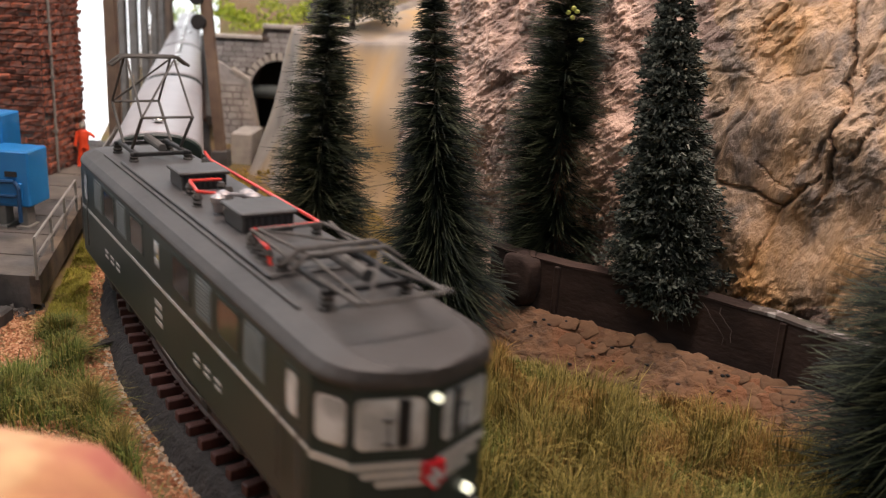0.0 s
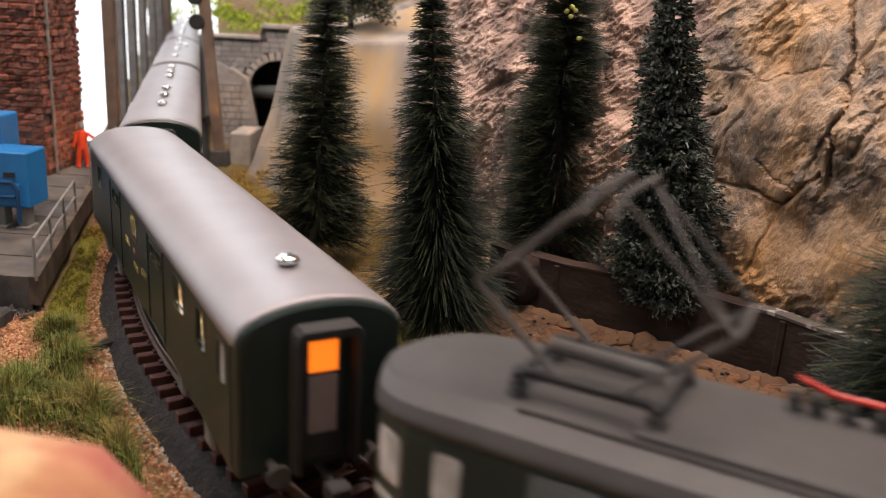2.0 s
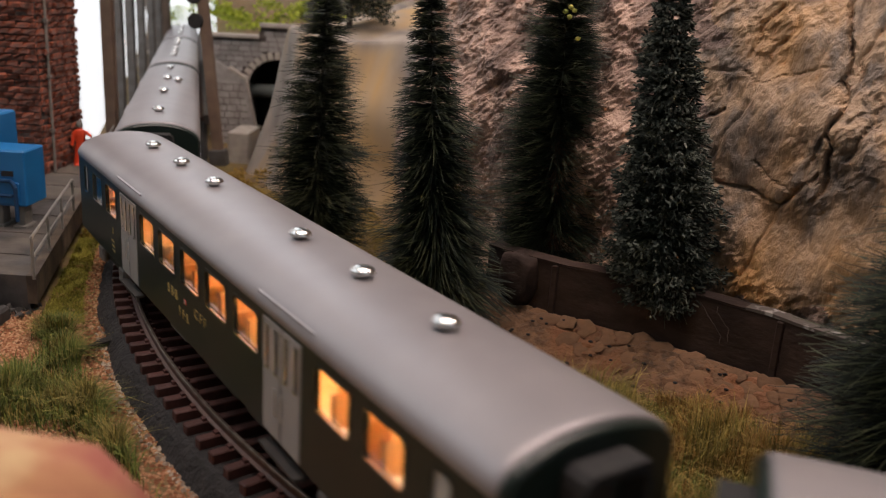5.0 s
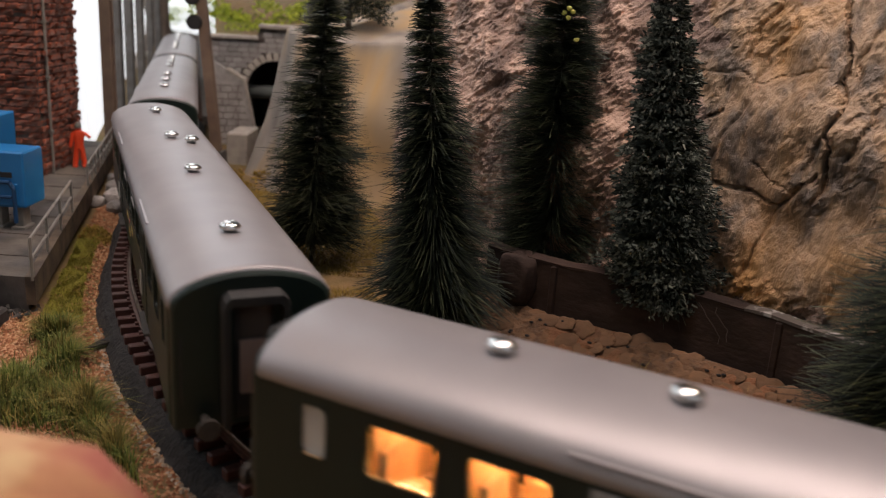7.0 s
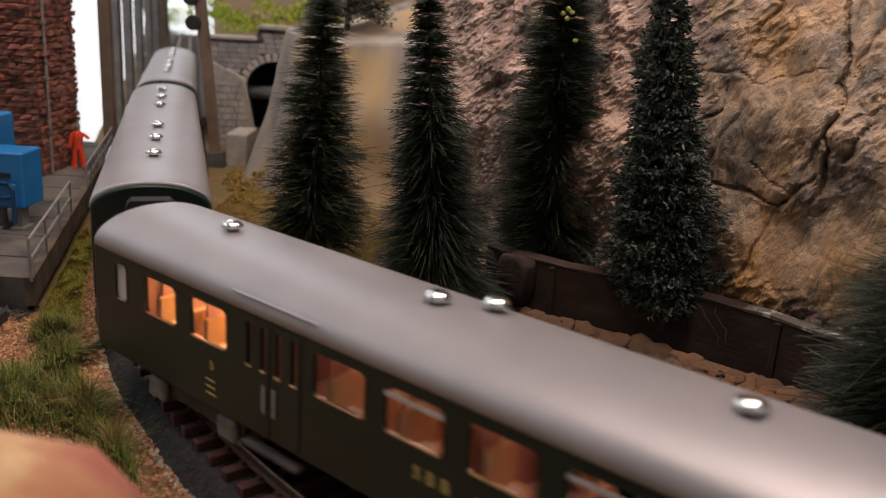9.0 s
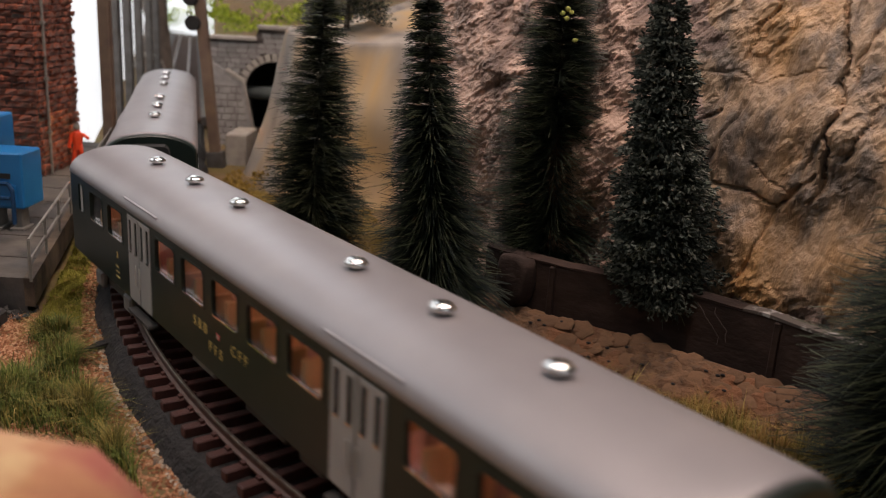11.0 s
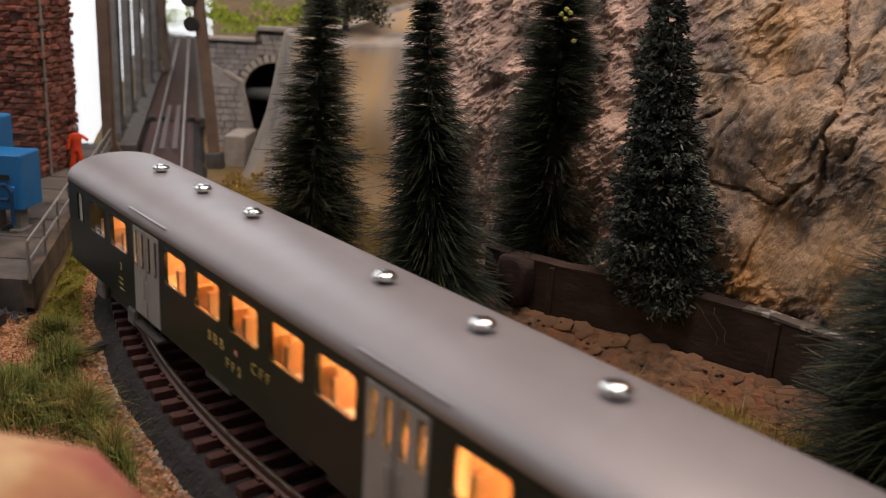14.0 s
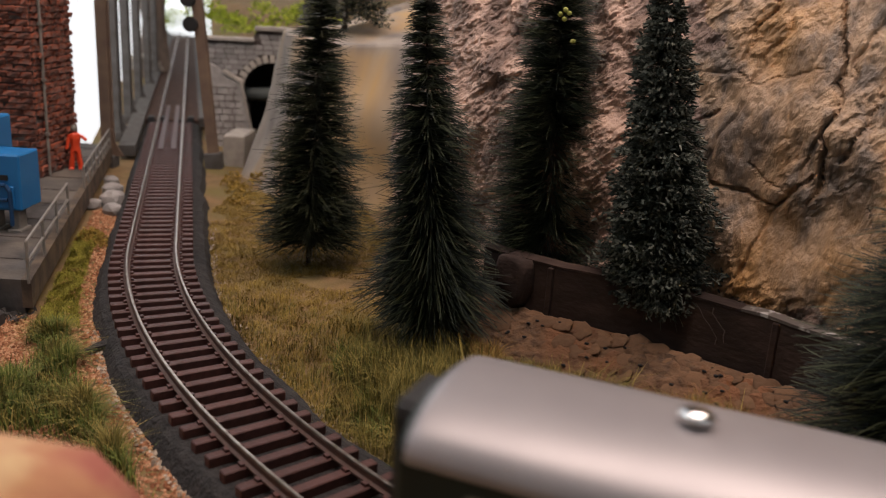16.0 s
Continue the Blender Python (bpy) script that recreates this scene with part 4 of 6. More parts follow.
def broad_tree():
    """The dark broad tree on the ledge."""
    rng = random.Random(77)
    thing = empty("broad_tree", pose(-0.067, 0.530, 0.083))
    tagged(thing, "dark spreading tree on the plaster ledge", "tree")
    part("trunk", loft([[(r * math.cos(k * math.tau / 8) + dx, r * math.sin(k * math.tau / 8), z) for k in range(8)] for r, dx, z in ((2.4, 0, -4), (1.8, 0.3, 8), (1.3, 0.6, 18), (0.6, 0.5, 36))]), BARK, thing, "thin dark trunk")
    for k in range(9):
        a = k * 2.4
        part("limb", bars([(0.5, 0, 12 + k * 2.2), (18 * math.cos(a), 18 * math.sin(a), 18 + k * 2.5)], 0.5), BARK, thing)
    vs, fs = [], []
    for _ in range(6000):
        a, u = rng.uniform(0, math.tau), rng.random() ** 0.5
        z = rng.uniform(12, 45)
        l = 29 * u * (1 - (z - 12) / 60) + rng.gauss(0, 1)
        c = Vector((l * math.cos(a), l * math.sin(a), z - 0.16 * l + 2 * math.sin(a * 5)))
        r = rng.uniform(0.7, 1.7)
        k = len(vs)
        for _ in range(4):
            vs.append(tuple(c + Vector((rng.gauss(0, 1), rng.gauss(0, 1), rng.gauss(0, 0.6))).normalized() * r))
        fs += [(k, k + 1, k + 2), (k, k + 2, k + 3), (k, k + 3, k + 1), (k + 1, k + 3, k + 2)]
    raw("crown", vs, fs, FIR_WARM, thing, "dark ragged crown")


broad_tree()


# ---- the blurred boulder close to the lens ----
def near_boulder():
    bm = bmesh.new()
    bmesh.ops.create_icosphere(bm, subdivisions=4, radius=1)
    for v in bm.verts:
        k = 1 + 0.10 * noise.noise(v.co * 1.7) + 0.05 * noise.noise(v.co * 5)
        c = v.co * k
        s = (abs(c.x) ** 6 + abs(c.y) ** 6 + abs(c.z) ** 6) ** (1 / 6)
        c = c * (1.0 / max(s, 0.4)) * 0.85 + c * 0.15
        c *= 1 + 0.035 * noise.noise(v.co * 4.0 + Vector((3, 1, 2)))
        v.co = Vector((-72 + c.x * 44.5, 74 + c.y * 13, 30 + c.z * 32.8))
    return tagged(part("boulder", bm, NEAR_ROCK, smooth=True), "sandy and pinkish rounded boulder close by", "boulder")


near_boulder()


def loose_rock(x, y, r, seed, label):
    rng = random.Random(seed)
    ob = part("loose_rock", blob(rng, r, r * 0.8, r * 0.7, 0.4, 2), PORTAL)
    ob.matrix_basis = pose(x * MM, y * MM, r * 0.45 * MM, 0, 0, seed * 40)
    return tagged(ob, label, "rock", "rocks between dock and track")


for i, (x, y, r) in enumerate(((-172, 432, 5.5), (-164, 412, 6.5), (-180, 452, 5.0), (-158, 396, 4.5), (-171, 405, 4.0))):
    loose_rock(x, y, r, i + 1, "grey loose rock lying between dock and track")


def torn_flap():
    vs = [(-97.5, 240, 2.4), (-106, 233, 1.2), (-103, 239, 2.0), (-99, 246, 2.2), (-97.5, 240, 0.8), (-106, 233, 0.5), (-103, 239, 0.6), (-99, 246, 0.8)]
    fs = [(0, 1, 2), (0, 2, 3), (4, 6, 5), (4, 7, 6), (0, 4, 5, 1), (1, 5, 6, 2), (2, 6, 7, 3), (3, 7, 4, 0)]
    return tagged(raw("torn_flap", vs, fs, ROADBED), "torn dark flap of roadbed foam on the gravel", "foam scrap")


torn_flap()


# ---- firs: a wire trunk with thousands of stiff bristles ----
def fir(name, label, base, top, radius, count, seed, mat, low=0.07, clumps=0, droop=0.25, thick=1.0, taper=0.82):
    rng = random.Random(seed)
    thing = empty(name, pose(base[0] * MM, base[1] * MM, base[2] * MM))
    tagged(thing, label, "fir tree", "firs below the rock")
    tip = Vector(top) - Vector(base)
    h = tip.length
    prof = []
    for i in range(6):
        f = i / 5
        c = tip * f
        r = 0.9 * (1 - f) + 0.15
        prof.append([(c.x + r * math.cos(k * math.tau / 7), c.y + r * math.sin(k * math.tau / 7), c.z) for k in range(7)])
    part("trunk", loft(prof), BARK, thing, "thin dark trunk")
    vs, fs = [], []
    layers = int(h / 4.2)
    reach = [[rng.uniform(0.70, 1.14) * k for _ in range(13)] for k in [rng.uniform(0.88, 1.08) for _ in range(layers + 1)]]
    up = Vector((0, 0, 1))

    def spread(f):
        """Crown radius at the share f of the height: a cone that draws in a little at its foot."""
        return radius * max(0.0, 1 - f / 1.07) ** taper * min(1.0, 0.74 + (f - low) * 2.6)

    def fibre(f, a, l, sink, w):
        b = tip * f
        d = Vector((math.cos(a), math.sin(a), rng.uniform(-0.10, 0.22))).normalized()
        m_ = b + d * l * 0.6 - up * sink * l * 0.12
        q = b + Vector((d.x, d.y, 0)) * l + up * (d.z * l * 0.7 - sink * l)
        e = d.cross(up).normalized()
        k = len(vs)
        vs.extend([tuple(b + e * w), tuple(b - e * w), tuple(b + up * w * 1.6), tuple(m_ - e * w), tuple(m_ + e * w), tuple(m_ + up * w * 1.6), tuple(q - e * w * 0.5), tuple(q + e * w * 0.5), tuple(q + up * w * 0.7)])
        fs.extend([(k, k + 1, k + 3, k + 4), (k, k + 4, k + 5, k + 2), (k + 2, k + 5, k + 3, k + 1), (k + 4, k + 3, k + 6, k + 7), (k + 5, k + 4, k + 7, k + 8), (k + 3, k + 5, k + 8, k + 6)])

    # fibres sit in small tufts, the tufts in uneven tiers
    for n in range(count // 3):
        f = low + (1 - low) * (1 - math.sqrt(rng.random())) if rng.random() < 0.55 else rng.uniform(low, 1.0)
        lay = min(layers, int(f * layers))
        f = min(0.995, f * 0.35 + 0.65 * (lay + 0.5 + rng.gauss(0, 0.20)) / layers)
        a = rng.uniform(0, math.tau)
        full = spread(f) * reach[lay][int(a / math.tau * 13)]
        sink = droop * rng.uniform(0.3, 1.4) * (1.2 - f)
        for m in range(3):
            l = full * rng.uniform(0.66, 1.06) * (1.12 if rng.random() < 0.04 else 1.0) + 1.2
            fibre(min(0.998, max(low, f + rng.gauss(0, 0.006))), a + rng.gauss(0, 0.13), l, sink + rng.gauss(0, 0.09), (0.09 + 0.0022 * radius) * rng.uniform(0.7, 1.2) * thick)
    crown = raw("crown", vs, fs, mat, thing, "dense stiff dark bristles in tiers")
    if clumps:
        vs, fs = [], []
        for n in range(clumps):
            f = rng.random() ** 1.4 * (0.985 - low) + low
            lay = int(f * layers)
            f = min(0.985, f * 0.35 + 0.65 * (lay + 0.5 + rng.gauss(0, 0.2)) / layers)
            a = rng.uniform(0, math.tau)
            l = spread(f) * reach[min(lay, layers)][int(a / math.tau * 13)] * (1.02 - 0.5 * rng.random() ** 2) + 0.8
            c = tip * f + Vector((math.cos(a) * l, math.sin(a) * l, -0.15 * l * rng.random()))
            for m in range(3):
                # a stubby sprig that points outwards
                d = Vector((math.cos(a) + rng.gauss(0, 0.45), math.sin(a) + rng.gauss(0, 0.45), rng.gauss(-0.1, 0.45))).normalized()
                e = c + Vector((rng.gauss(0, 0.7), rng.gauss(0, 0.7), rng.gauss(0, 0.6)))
                g = d.orthogonal().normalized()
                b = d.cross(g)
                w, far = rng.uniform(0.20, 0.42), rng.uniform(0.8, 2.0)
                k = len(vs)
                for p in (g * w, -g * w + b * w, -g * w - b * w, d * far + g * w * 0.6, d * far - g * w * 0.5 + b * w * 0.5, d * far - g * w * 0.5 - b * w * 0.5):
                    vs.append(tuple(e + p))
                fs += [(k, k + 1, k + 4, k + 3), (k + 1, k + 2, k + 5, k + 4), (k + 2, k, k + 3, k + 5), (k + 3, k + 4, k + 5)]
        raw("flock", vs, fs, FLOCK, thing, "grey-green crumbly flock on the twig ends")
    return thing


def catkins(thing, spots):
    rng = random.Random(9)
    for x, y, z in spots:
        part("yellow_bud", blob(rng, 0.9, 0.7, 0.8, 0.5, 1), BUD, thing, "tiny yellow-green bud").location = (x * MM, y * MM, z * MM)


fir("fir_tree", "slim dark green bottle-brush fir in the grass", (-54.5, 334.5, 0), (-50.2, 334.5, 120), 28, 6600, 1, FIR_WARM, droop=0.06, taper=0.82)
fir("fir_tree", "tall dark green bottle-brush fir beside the stone footing", (-1.6, 255, 1.5), (-9.6, 253, 115), 26, 7800, 2, FIR, droop=0.22, taper=0.92)
wide = fir("fir_tree", "wide dark fir on the ledge behind the retaining wall", (37, 292, 14), (32.5, 292, 142), 28.5, 9200, 3, FIR, droop=0.04, taper=0.80, low=0.03)
fir("fir_tree", "grey-green flocked fir on the wall's ledge", (66.6, 253, 23), (57.6, 251, 119), 19.5, 5200, 4, FIR_WARM, clumps=5200, droop=0.22, taper=1.02, low=0.0)
fir("fir_tree", "bushy dark fir at the end of the retaining wall", (108, 173, 2), (114, 176, 140), 34, 6600, 5, FIR, droop=0.10, thick=0.95, low=0.02)
catkins(wide, [(-4.5, -9, 91), (-3, -9.5, 92.5), (-1.8, -9.2, 91.4), (-3.2, -9.6, 89.5), (0, -10.5, 83)])


# ---- static grass and gravel ----
TRACK_S = list(range(-300, 420, 12))
TRACK_X = np.array([track(s)[0].x for s in TRACK_S])
TRACK_Y = np.array([track(s)[0].y for s in TRACK_S])


def far_from_track(x, y):
    """Distance to the track's middle, signed: positive on the rock side."""
    i = int(np.argmin((TRACK_X - x) ** 2 + (TRACK_Y - y) ** 2))
    s = TRACK_S[i]
    p, a = track(s)
    return (x - p.x) * math.cos(a) + (y - p.y) * math.sin(a), s


def wall_distance(x, y):
    return (x - 14) * 0.47 + (y - 262) * 0.88


def blades(name, label, count, place, lengths, mat, seed, lean=0.45, width=0.16):
    rng = random.Random(seed)
    vs, fs = [], []
    made = tries = 0
    while made < count and tries < count * 6:
        tries += 1
        q = place(rng)
        if q is None:
            continue
        x, y, k = q
        z = rise(x, y) - 0.8
        l = rng.uniform(*lengths) * k
        # neighbouring blades lean the same way, in whorls
        a = math.tau * 1.6 * noise.noise((x * 0.07, y * 0.07, seed)) + rng.gauss(0, 0.8)
        l *= 0.75 + 0.7 * max(0.0, 0.5 + noise.noise((x * 0.13, y * 0.13, seed + 7)))
        d = Vector((math.cos(a), math.sin(a), 0))
        s = Vector((-d.y, d.x, 0)) * width
        b = abs(rng.gauss(lean * 0.6, lean)) * l
        p0 = Vector((x, y, z))
        p1 = p0 + d * b * 0.35 + Vector((0, 0, l * 0.6))
        p2 = p0 + d * b + Vector((0, 0, l * max(0.35, 1 - 0.25 * b / l)))
        i = len(vs)
        vs += [tuple(p0 + s), tuple(p0 - s), tuple(p1 - s * 0.8), tuple(p1 + s * 0.8), tuple(p2)]
        fs += [(i, i + 1, i + 2, i + 3), (i + 3, i + 2, i + 4)]
        made += 1
    return tagged(raw(name, vs, fs, mat), label, "grass", kind="stuff")


def right_field(rng):
    x, y = rng.uniform(-100, 125), rng.uniform(120, 345)
    o, s = far_from_track(x, y)
    w = wall_distance(x, y)
    if o < 22 + 2 * noise.noise((x * 0.1, y * 0.1, 0)) or w > -12 or (x < -20 and y > 330) or (x < -30 and rng.random() < 0.65):
        return None
    k = 0.55 + 0.45 * noise.noise((x * 0.05, y * 0.05, 4))
    if x > -18 and y < 262:
        k += 0.55 * max(0.0, min(1.0, (-w - 12) / 30))
    return x, y, max(0.35, k)


def right_tall(rng):
    x, y = rng.uniform(-25, 115), rng.uniform(125, 250)
    o, s = far_from_track(x, y)
    if o < 28 or wall_distance(x, y) > -26 or noise.noise((x * 0.06, y * 0.06, 1)) < -0.05:
        return None
    return x, y, 1.0


def right_green(rng):
    x, y = rng.uniform(-30, 115), rng.uniform(125, 262)
    o, s = far_from_track(x, y)
    if o < 28 or wall_distance(x, y) > -16 or noise.noise((x * 0.045, y * 0.045, 12)) < 0.05:
        return None
    return x, y, max(0.5, min(1.0, -wall_distance(x, y) / 45))


def right_rust(rng):
    x, y = rng.uniform(10, 115), rng.uniform(135, 250)
    o, s = far_from_track(x, y)
    if o < 30 or wall_distance(x, y) > -16 or noise.noise((x * 0.05, y * 0.05, 21)) < 0.02:
        return None
    return x, y, 1.0


def right_ochre(rng):
    x, y = rng.uniform(-115, 20), rng.uniform(195, 460)
    o, s = far_from_track(x, y)
    if o < 21.5 or (x > -25 and wall_distance(x, y) > 8) or o > 100 and y > 300 or noise.noise((x * 0.04, y * 0.04, 8)) < -0.3:
        return None
    return x, y, 0.8 + 0.3 * noise.noise((x * 0.08, y * 0.08, 2))


TUFTS = [(-119, 246, 4), (-107, 228, 6), (-101, 201, 11), (-113, 203, 9), (-82, 194, 6), (-90, 199, 5), (-63, 174, 5), (-72, 180, 4), (-52, 162, 4)]


def left_tufts(rng):
    cx, cy, r = rng.choice(TUFTS)
    x, y = rng.gauss(cx, r * 0.55), rng.gauss(cy, r * 0.55)
    o, s = far_from_track(x, y)
    return None if o > -28 else (x, y, 1.0)


def left_moss(rng):
    y = rng.uniform(256, 365)
    x = dock_x(y) + rng.uniform(1.5, 16)
    o, s = far_from_track(x, y)
    return None if o > -24.5 or o < -56 else (x, y, 0.8)


blades("meadow_grass", "dry straw-green static grass beside the track", 34000, right_field, (3.0, 6.8), GRASS, 41, 0.55, 0.11)
blades("tall_grass", "tall straw-coloured static grass below the wall", 11000, right_tall, (8, 14), GRASS, 42, 0.6, 0.10)
blades("green_meadow", "greener static grass patches below the wall", 12000, right_green, (4, 8), GRASS_GREEN, 48, 0.6, 0.10)
blades("rusty_meadow", "rusty brown static grass patches below the wall", 17000, right_rust, (4, 9), GRASS_RUST, 49, 0.6, 0.10)
blades("ochre_grass", "short ochre static grass under the firs", 52000, right_ochre, (1.0, 2.5), GRASS_TAN, 43, 0.8, 0.10)
blades("green_tufts", "green static grass tufts by the gravel", 9000, left_tufts, (3.5, 7.5), GRASS_GREEN, 44, 0.6, 0.14)
blades("straw_tufts", "yellowish static grass tufts by the gravel", 5000, left_tufts, (4, 8), GRASS, 47, 0.75, 0.13)
blades("mossy_grass", "short yellow-green moss strip along the dock", 16000, left_moss, (1.2, 2.8), MOSS, 45, 0.8, 0.11)


def gravel(name, label, count, place, mat, seed, sizes):
    rng = random.Random(seed)
    vs, fs = [], []
    made = 0
    while made < count:
        q = place(rng)
        if q is None:
            continue
        x, y = q
        r = rng.uniform(*sizes)
        z = rise(x, y) - 0.5 + 0.3 * r
        k = len(vs)
        for sx, sy, sz in ((1, 0, 0), (0, 1, 0), (-1, 0, 0), (0, -1, 0), (0, 0, 1), (0, 0, -1)):
            vs.append((x + sx * r * rng.uniform(0.7, 1.3), y + sy * r * rng.uniform(0.7, 1.3), z + sz * r * rng.uniform(0.5, 0.9)))
        fs += [(k, k + 1, k + 4), (k + 1, k + 2, k + 4), (k + 2, k + 3, k + 4), (k + 3, k, k + 4), (k + 1, k, k + 5), (k + 2, k + 1, k + 5), (k + 3, k + 2, k + 5), (k, k + 3, k + 5)]
        made += 1
    return tagged(raw(name, vs, fs, mat), label, "gravel", kind="stuff")


def left_band(rng):
    s, o = rng.uniform(-120, 190), -rng.uniform(18.5, 47)
    p = beside(s, o)
    return None if p[0] < dock_x(p[1]) + 2 and p[1] > 262 else p[:2]


def left_yard(rng):
    x, y = rng.uniform(-175, -95), rng.uniform(195, 264)
    o, s = far_from_track(x, y)
    return None if o > -26 else (x, y)


def left_edge(rng):
    return beside(rng.uniform(60, 200), -19.5 - abs(rng.gauss(0, 1.4)))[:2]


def right_edge(rng):
    return beside(rng.uniform(-60, 190), 21.8 + abs(rng.gauss(0, 1.5)))[:2]


gravel("brown_gravel", "fine reddish-brown gravel beside the roadbed", 9000, left_band, PEBBLE, 51, (0.35, 0.75))
gravel("yard_gravel", "fine reddish-brown gravel before the dock", 7000, left_yard, PEBBLE, 52, (0.35, 0.7))
gravel("pale_gravel", "loose pale pebbles along the roadbed's edge", 340, left_edge, PEBBLE_PALE, 53, (0.4, 0.9))
gravel("pale_gravel", "loose pale pebbles at the grass side of the roadbed", 260, right_edge, PEBBLE_PALE, 54, (0.4, 0.8))


# ---- the train: each vehicle faces along +x, its seen side is -y, rail top is z = 10 ----
def side_wall(y, x0, x1, z0, z1, holes, thick=0.9):
    """A side panel with real openings."""
    xs = sorted({x0, x1, *[h[0] for h in holes], *[h[1] for h in holes]})
    zs = sorted({z0, z1, *[h[2] for h in holes], *[h[3] for h in holes]})
    bm = bmesh.new()
    grid = {}

    def vert(a, b, k):
        key = (a, b, k)
        if key not in grid:
            grid[key] = bm.verts.new((xs[a], y + (thick if y < 0 else -thick) * k, zs[b]))
        return grid[key]

    for i in range(len(xs) - 1):
        for j in range(len(zs) - 1):
            cx, cz = (xs[i] + xs[i + 1]) / 2, (zs[j] + zs[j + 1]) / 2
            if any(h[0] < cx < h[1] and h[2] < cz < h[3] for h in holes):
                continue
            for k in (0, 1):
                q = [vert(i, j, k), vert(i + 1, j, k), vert(i + 1, j + 1, k), vert(i, j + 1, k)]
                bm.faces.new(q if k == 0 else q[::-1])
    loose = [e for e in bm.edges if e.is_boundary]
    front = {}
    for key, v in grid.items():
        front[v] = key
    for e in loose:
        a, b = front[e.verts[0]], front[e.verts[1]]
        if a[2] == 0 and b[2] == 0:
            c, d = grid.get((b[0], b[1], 1)), grid.get((a[0], a[1], 1))
            if c and d:
                bm.faces.new((e.verts[0], e.verts[1], c, d))
    bmesh.ops.recalc_face_normals(bm, faces=bm.faces)
    return bm


def rounded(x0, x1, z0, z1, r, n=4):
    pts = []
    for cx, cz, a0 in ((x1 - r, z1 - r, 0), (x0 + r, z1 - r, 90), (x0 + r, z0 + r, 180), (x1 - r, z0 + r, 270)):
        for i in range(n + 1):
            a = radians(a0 + 90 * i / n)
            pts.append((cx + r * math.cos(a), cz + r * math.sin(a)))
    return pts


def window_ring(x0, x1, z0, z1, y, out, lip=0.18, r=1.3, depth=1.0, over=0.3):
    """A frame with rounded inner corners that covers a square opening's edge."""
    a = rounded(x0 - over, x1 + over, z0 - over, z1 + over, r * 0.6)
    b = rounded(x0 + lip, x1 - lip, z0 + lip, z1 - lip, r)
    yo, yi = y + out * 0.12, y - out * depth
    secs = [[(p[0], yi, p[1]) for p in a], [(p[0], yo, p[1]) for p in a], [(p[0], yo, p[1]) for p in b], [(p[0], yi, p[1]) for p in b]]
    bm = loft(secs, cap=False)
    return bm


def window(parent, x0, x1, z0, z1, y, frame_mat, glass, label="", bar=False):
    out = -1 if y < 0 else 1
    w = part("window", window_ring(x0, x1, z0, z1, y, out), frame_mat, parent, label)
    pane = part("pane", boxed(x0 + 0.2, x1 - 0.2, min(y - out * 0.5, y - out * 0.7), max(y - out * 0.5, y - out * 0.7), z0 + 0.2, z1 - 0.2), glass, w)
    pane.visible_shadow = False
    sill = part("sill", boxed(x0 + 0.9, x1 - 0.9, min(y + out * 0.25, y - out * 0.3), max(y + out * 0.25, y - out * 0.3), z0 + 0.3, z0 + 0.75), CHROME, w, "bright lower glass edge")
    if bar:
        part("sash_bar", boxed(x0 + 0.3, x1 - 0.3, min(y + out * 0.2, y - out * 0.3), max(y + out * 0.2, y - out * 0.3), z1 - 2.2, z1 - 1.4), LINE, w, "silver sliding sash bar")
    return w


def arch(hw, z_eave, z_top, n=14, power=2.1):
    """Roof arch from one eave to the other."""
    pts = []
    for i in range(n + 1):
        a = math.pi * i / n
        c, s = math.cos(a), math.sin(a)
        pts.append((math.copysign(abs(c) ** (2 / power), c) * hw, z_eave + (z_top - z_eave) * abs(s) ** (2 / power)))
    return pts


def roof(half, hw, z_eave, z_top, ends=((0, 0.975, 0.55), (0.35, 0.988, 0.2), (1.6, 0.996, 0.08), (6, 1.0, 0.0)), n=18, power=2.1):
    secs = []
    for side in (-1, 1):
        for d, k, drop in (ends if side < 0 else ends[::-1]):
            x = side * (half - d)
            pr = arch(hw * k, z_eave, z_top - drop, n, power)
            secs.append([(x, y, z) for y, z in pr] + [(x, pr[-1][0] * 0.97, z_eave - 0.6), (x, pr[0][0] * 0.97, z_eave - 0.6)])
    return loft(secs)


def bogie(parent, x, axles, mat=UNDER, long=16.0):
    b = part("bogie", boxed(x - long, x + long, -11.5, 11.5, 13.5, 16.5, 0.5), mat, parent, "dark bogie frame")
    for y in (-12.2, 12.2):
        bm = boxed(x - long, x + long, y - 1.1, y + 1.1, 12.4, 16.4, 0.4)
        for ax in axles:
            add_box(bm, x + ax - 2.2, x + ax + 2.2, y - 1.8, y + 1.8, 12.0, 16.8, 0.4)
        part("side_frame", bm, mat, b)
    for ax in axles:
        bm = bmesh.new()
        for y in (-8.4, 8.4):
            rings = [(5.9, y - math.copysign(1.4, y)), (5.9, y - math.copysign(0.8, y)), (5.2, y - math.copysign(0.8, y)), (5.2, y + math.copysign(1.2, y)), (3.4, y + math.copysign(1.2, y)), (3.2, y + math.copysign(0.8, y))]
            add_lathe(bm, rings, 20, (x + ax, 15.2), "y")
        add_bar(bm, (x + ax, -8, 15.2), (x + ax, 8, 15.2), 0.8)
        part("wheelset", bm, RAIL, b, "dark wheelset with worn treads")
    return b


def vents_on(parent, places, z):
    for x, y in places:
        bm = bmesh.new()
        add_lathe(bm, [(1.5, z - 1.0), (1.5, z + 0.5), (2.5, z + 0.9), (2.6, z + 1.3), (2.0, z + 2.0), (0.8, z + 2.4)], 14, (x, y))
        part("roof_vent", bm, CHROME, parent, "bright nickel roof ventilator", True)


FONT_CACHE = {}


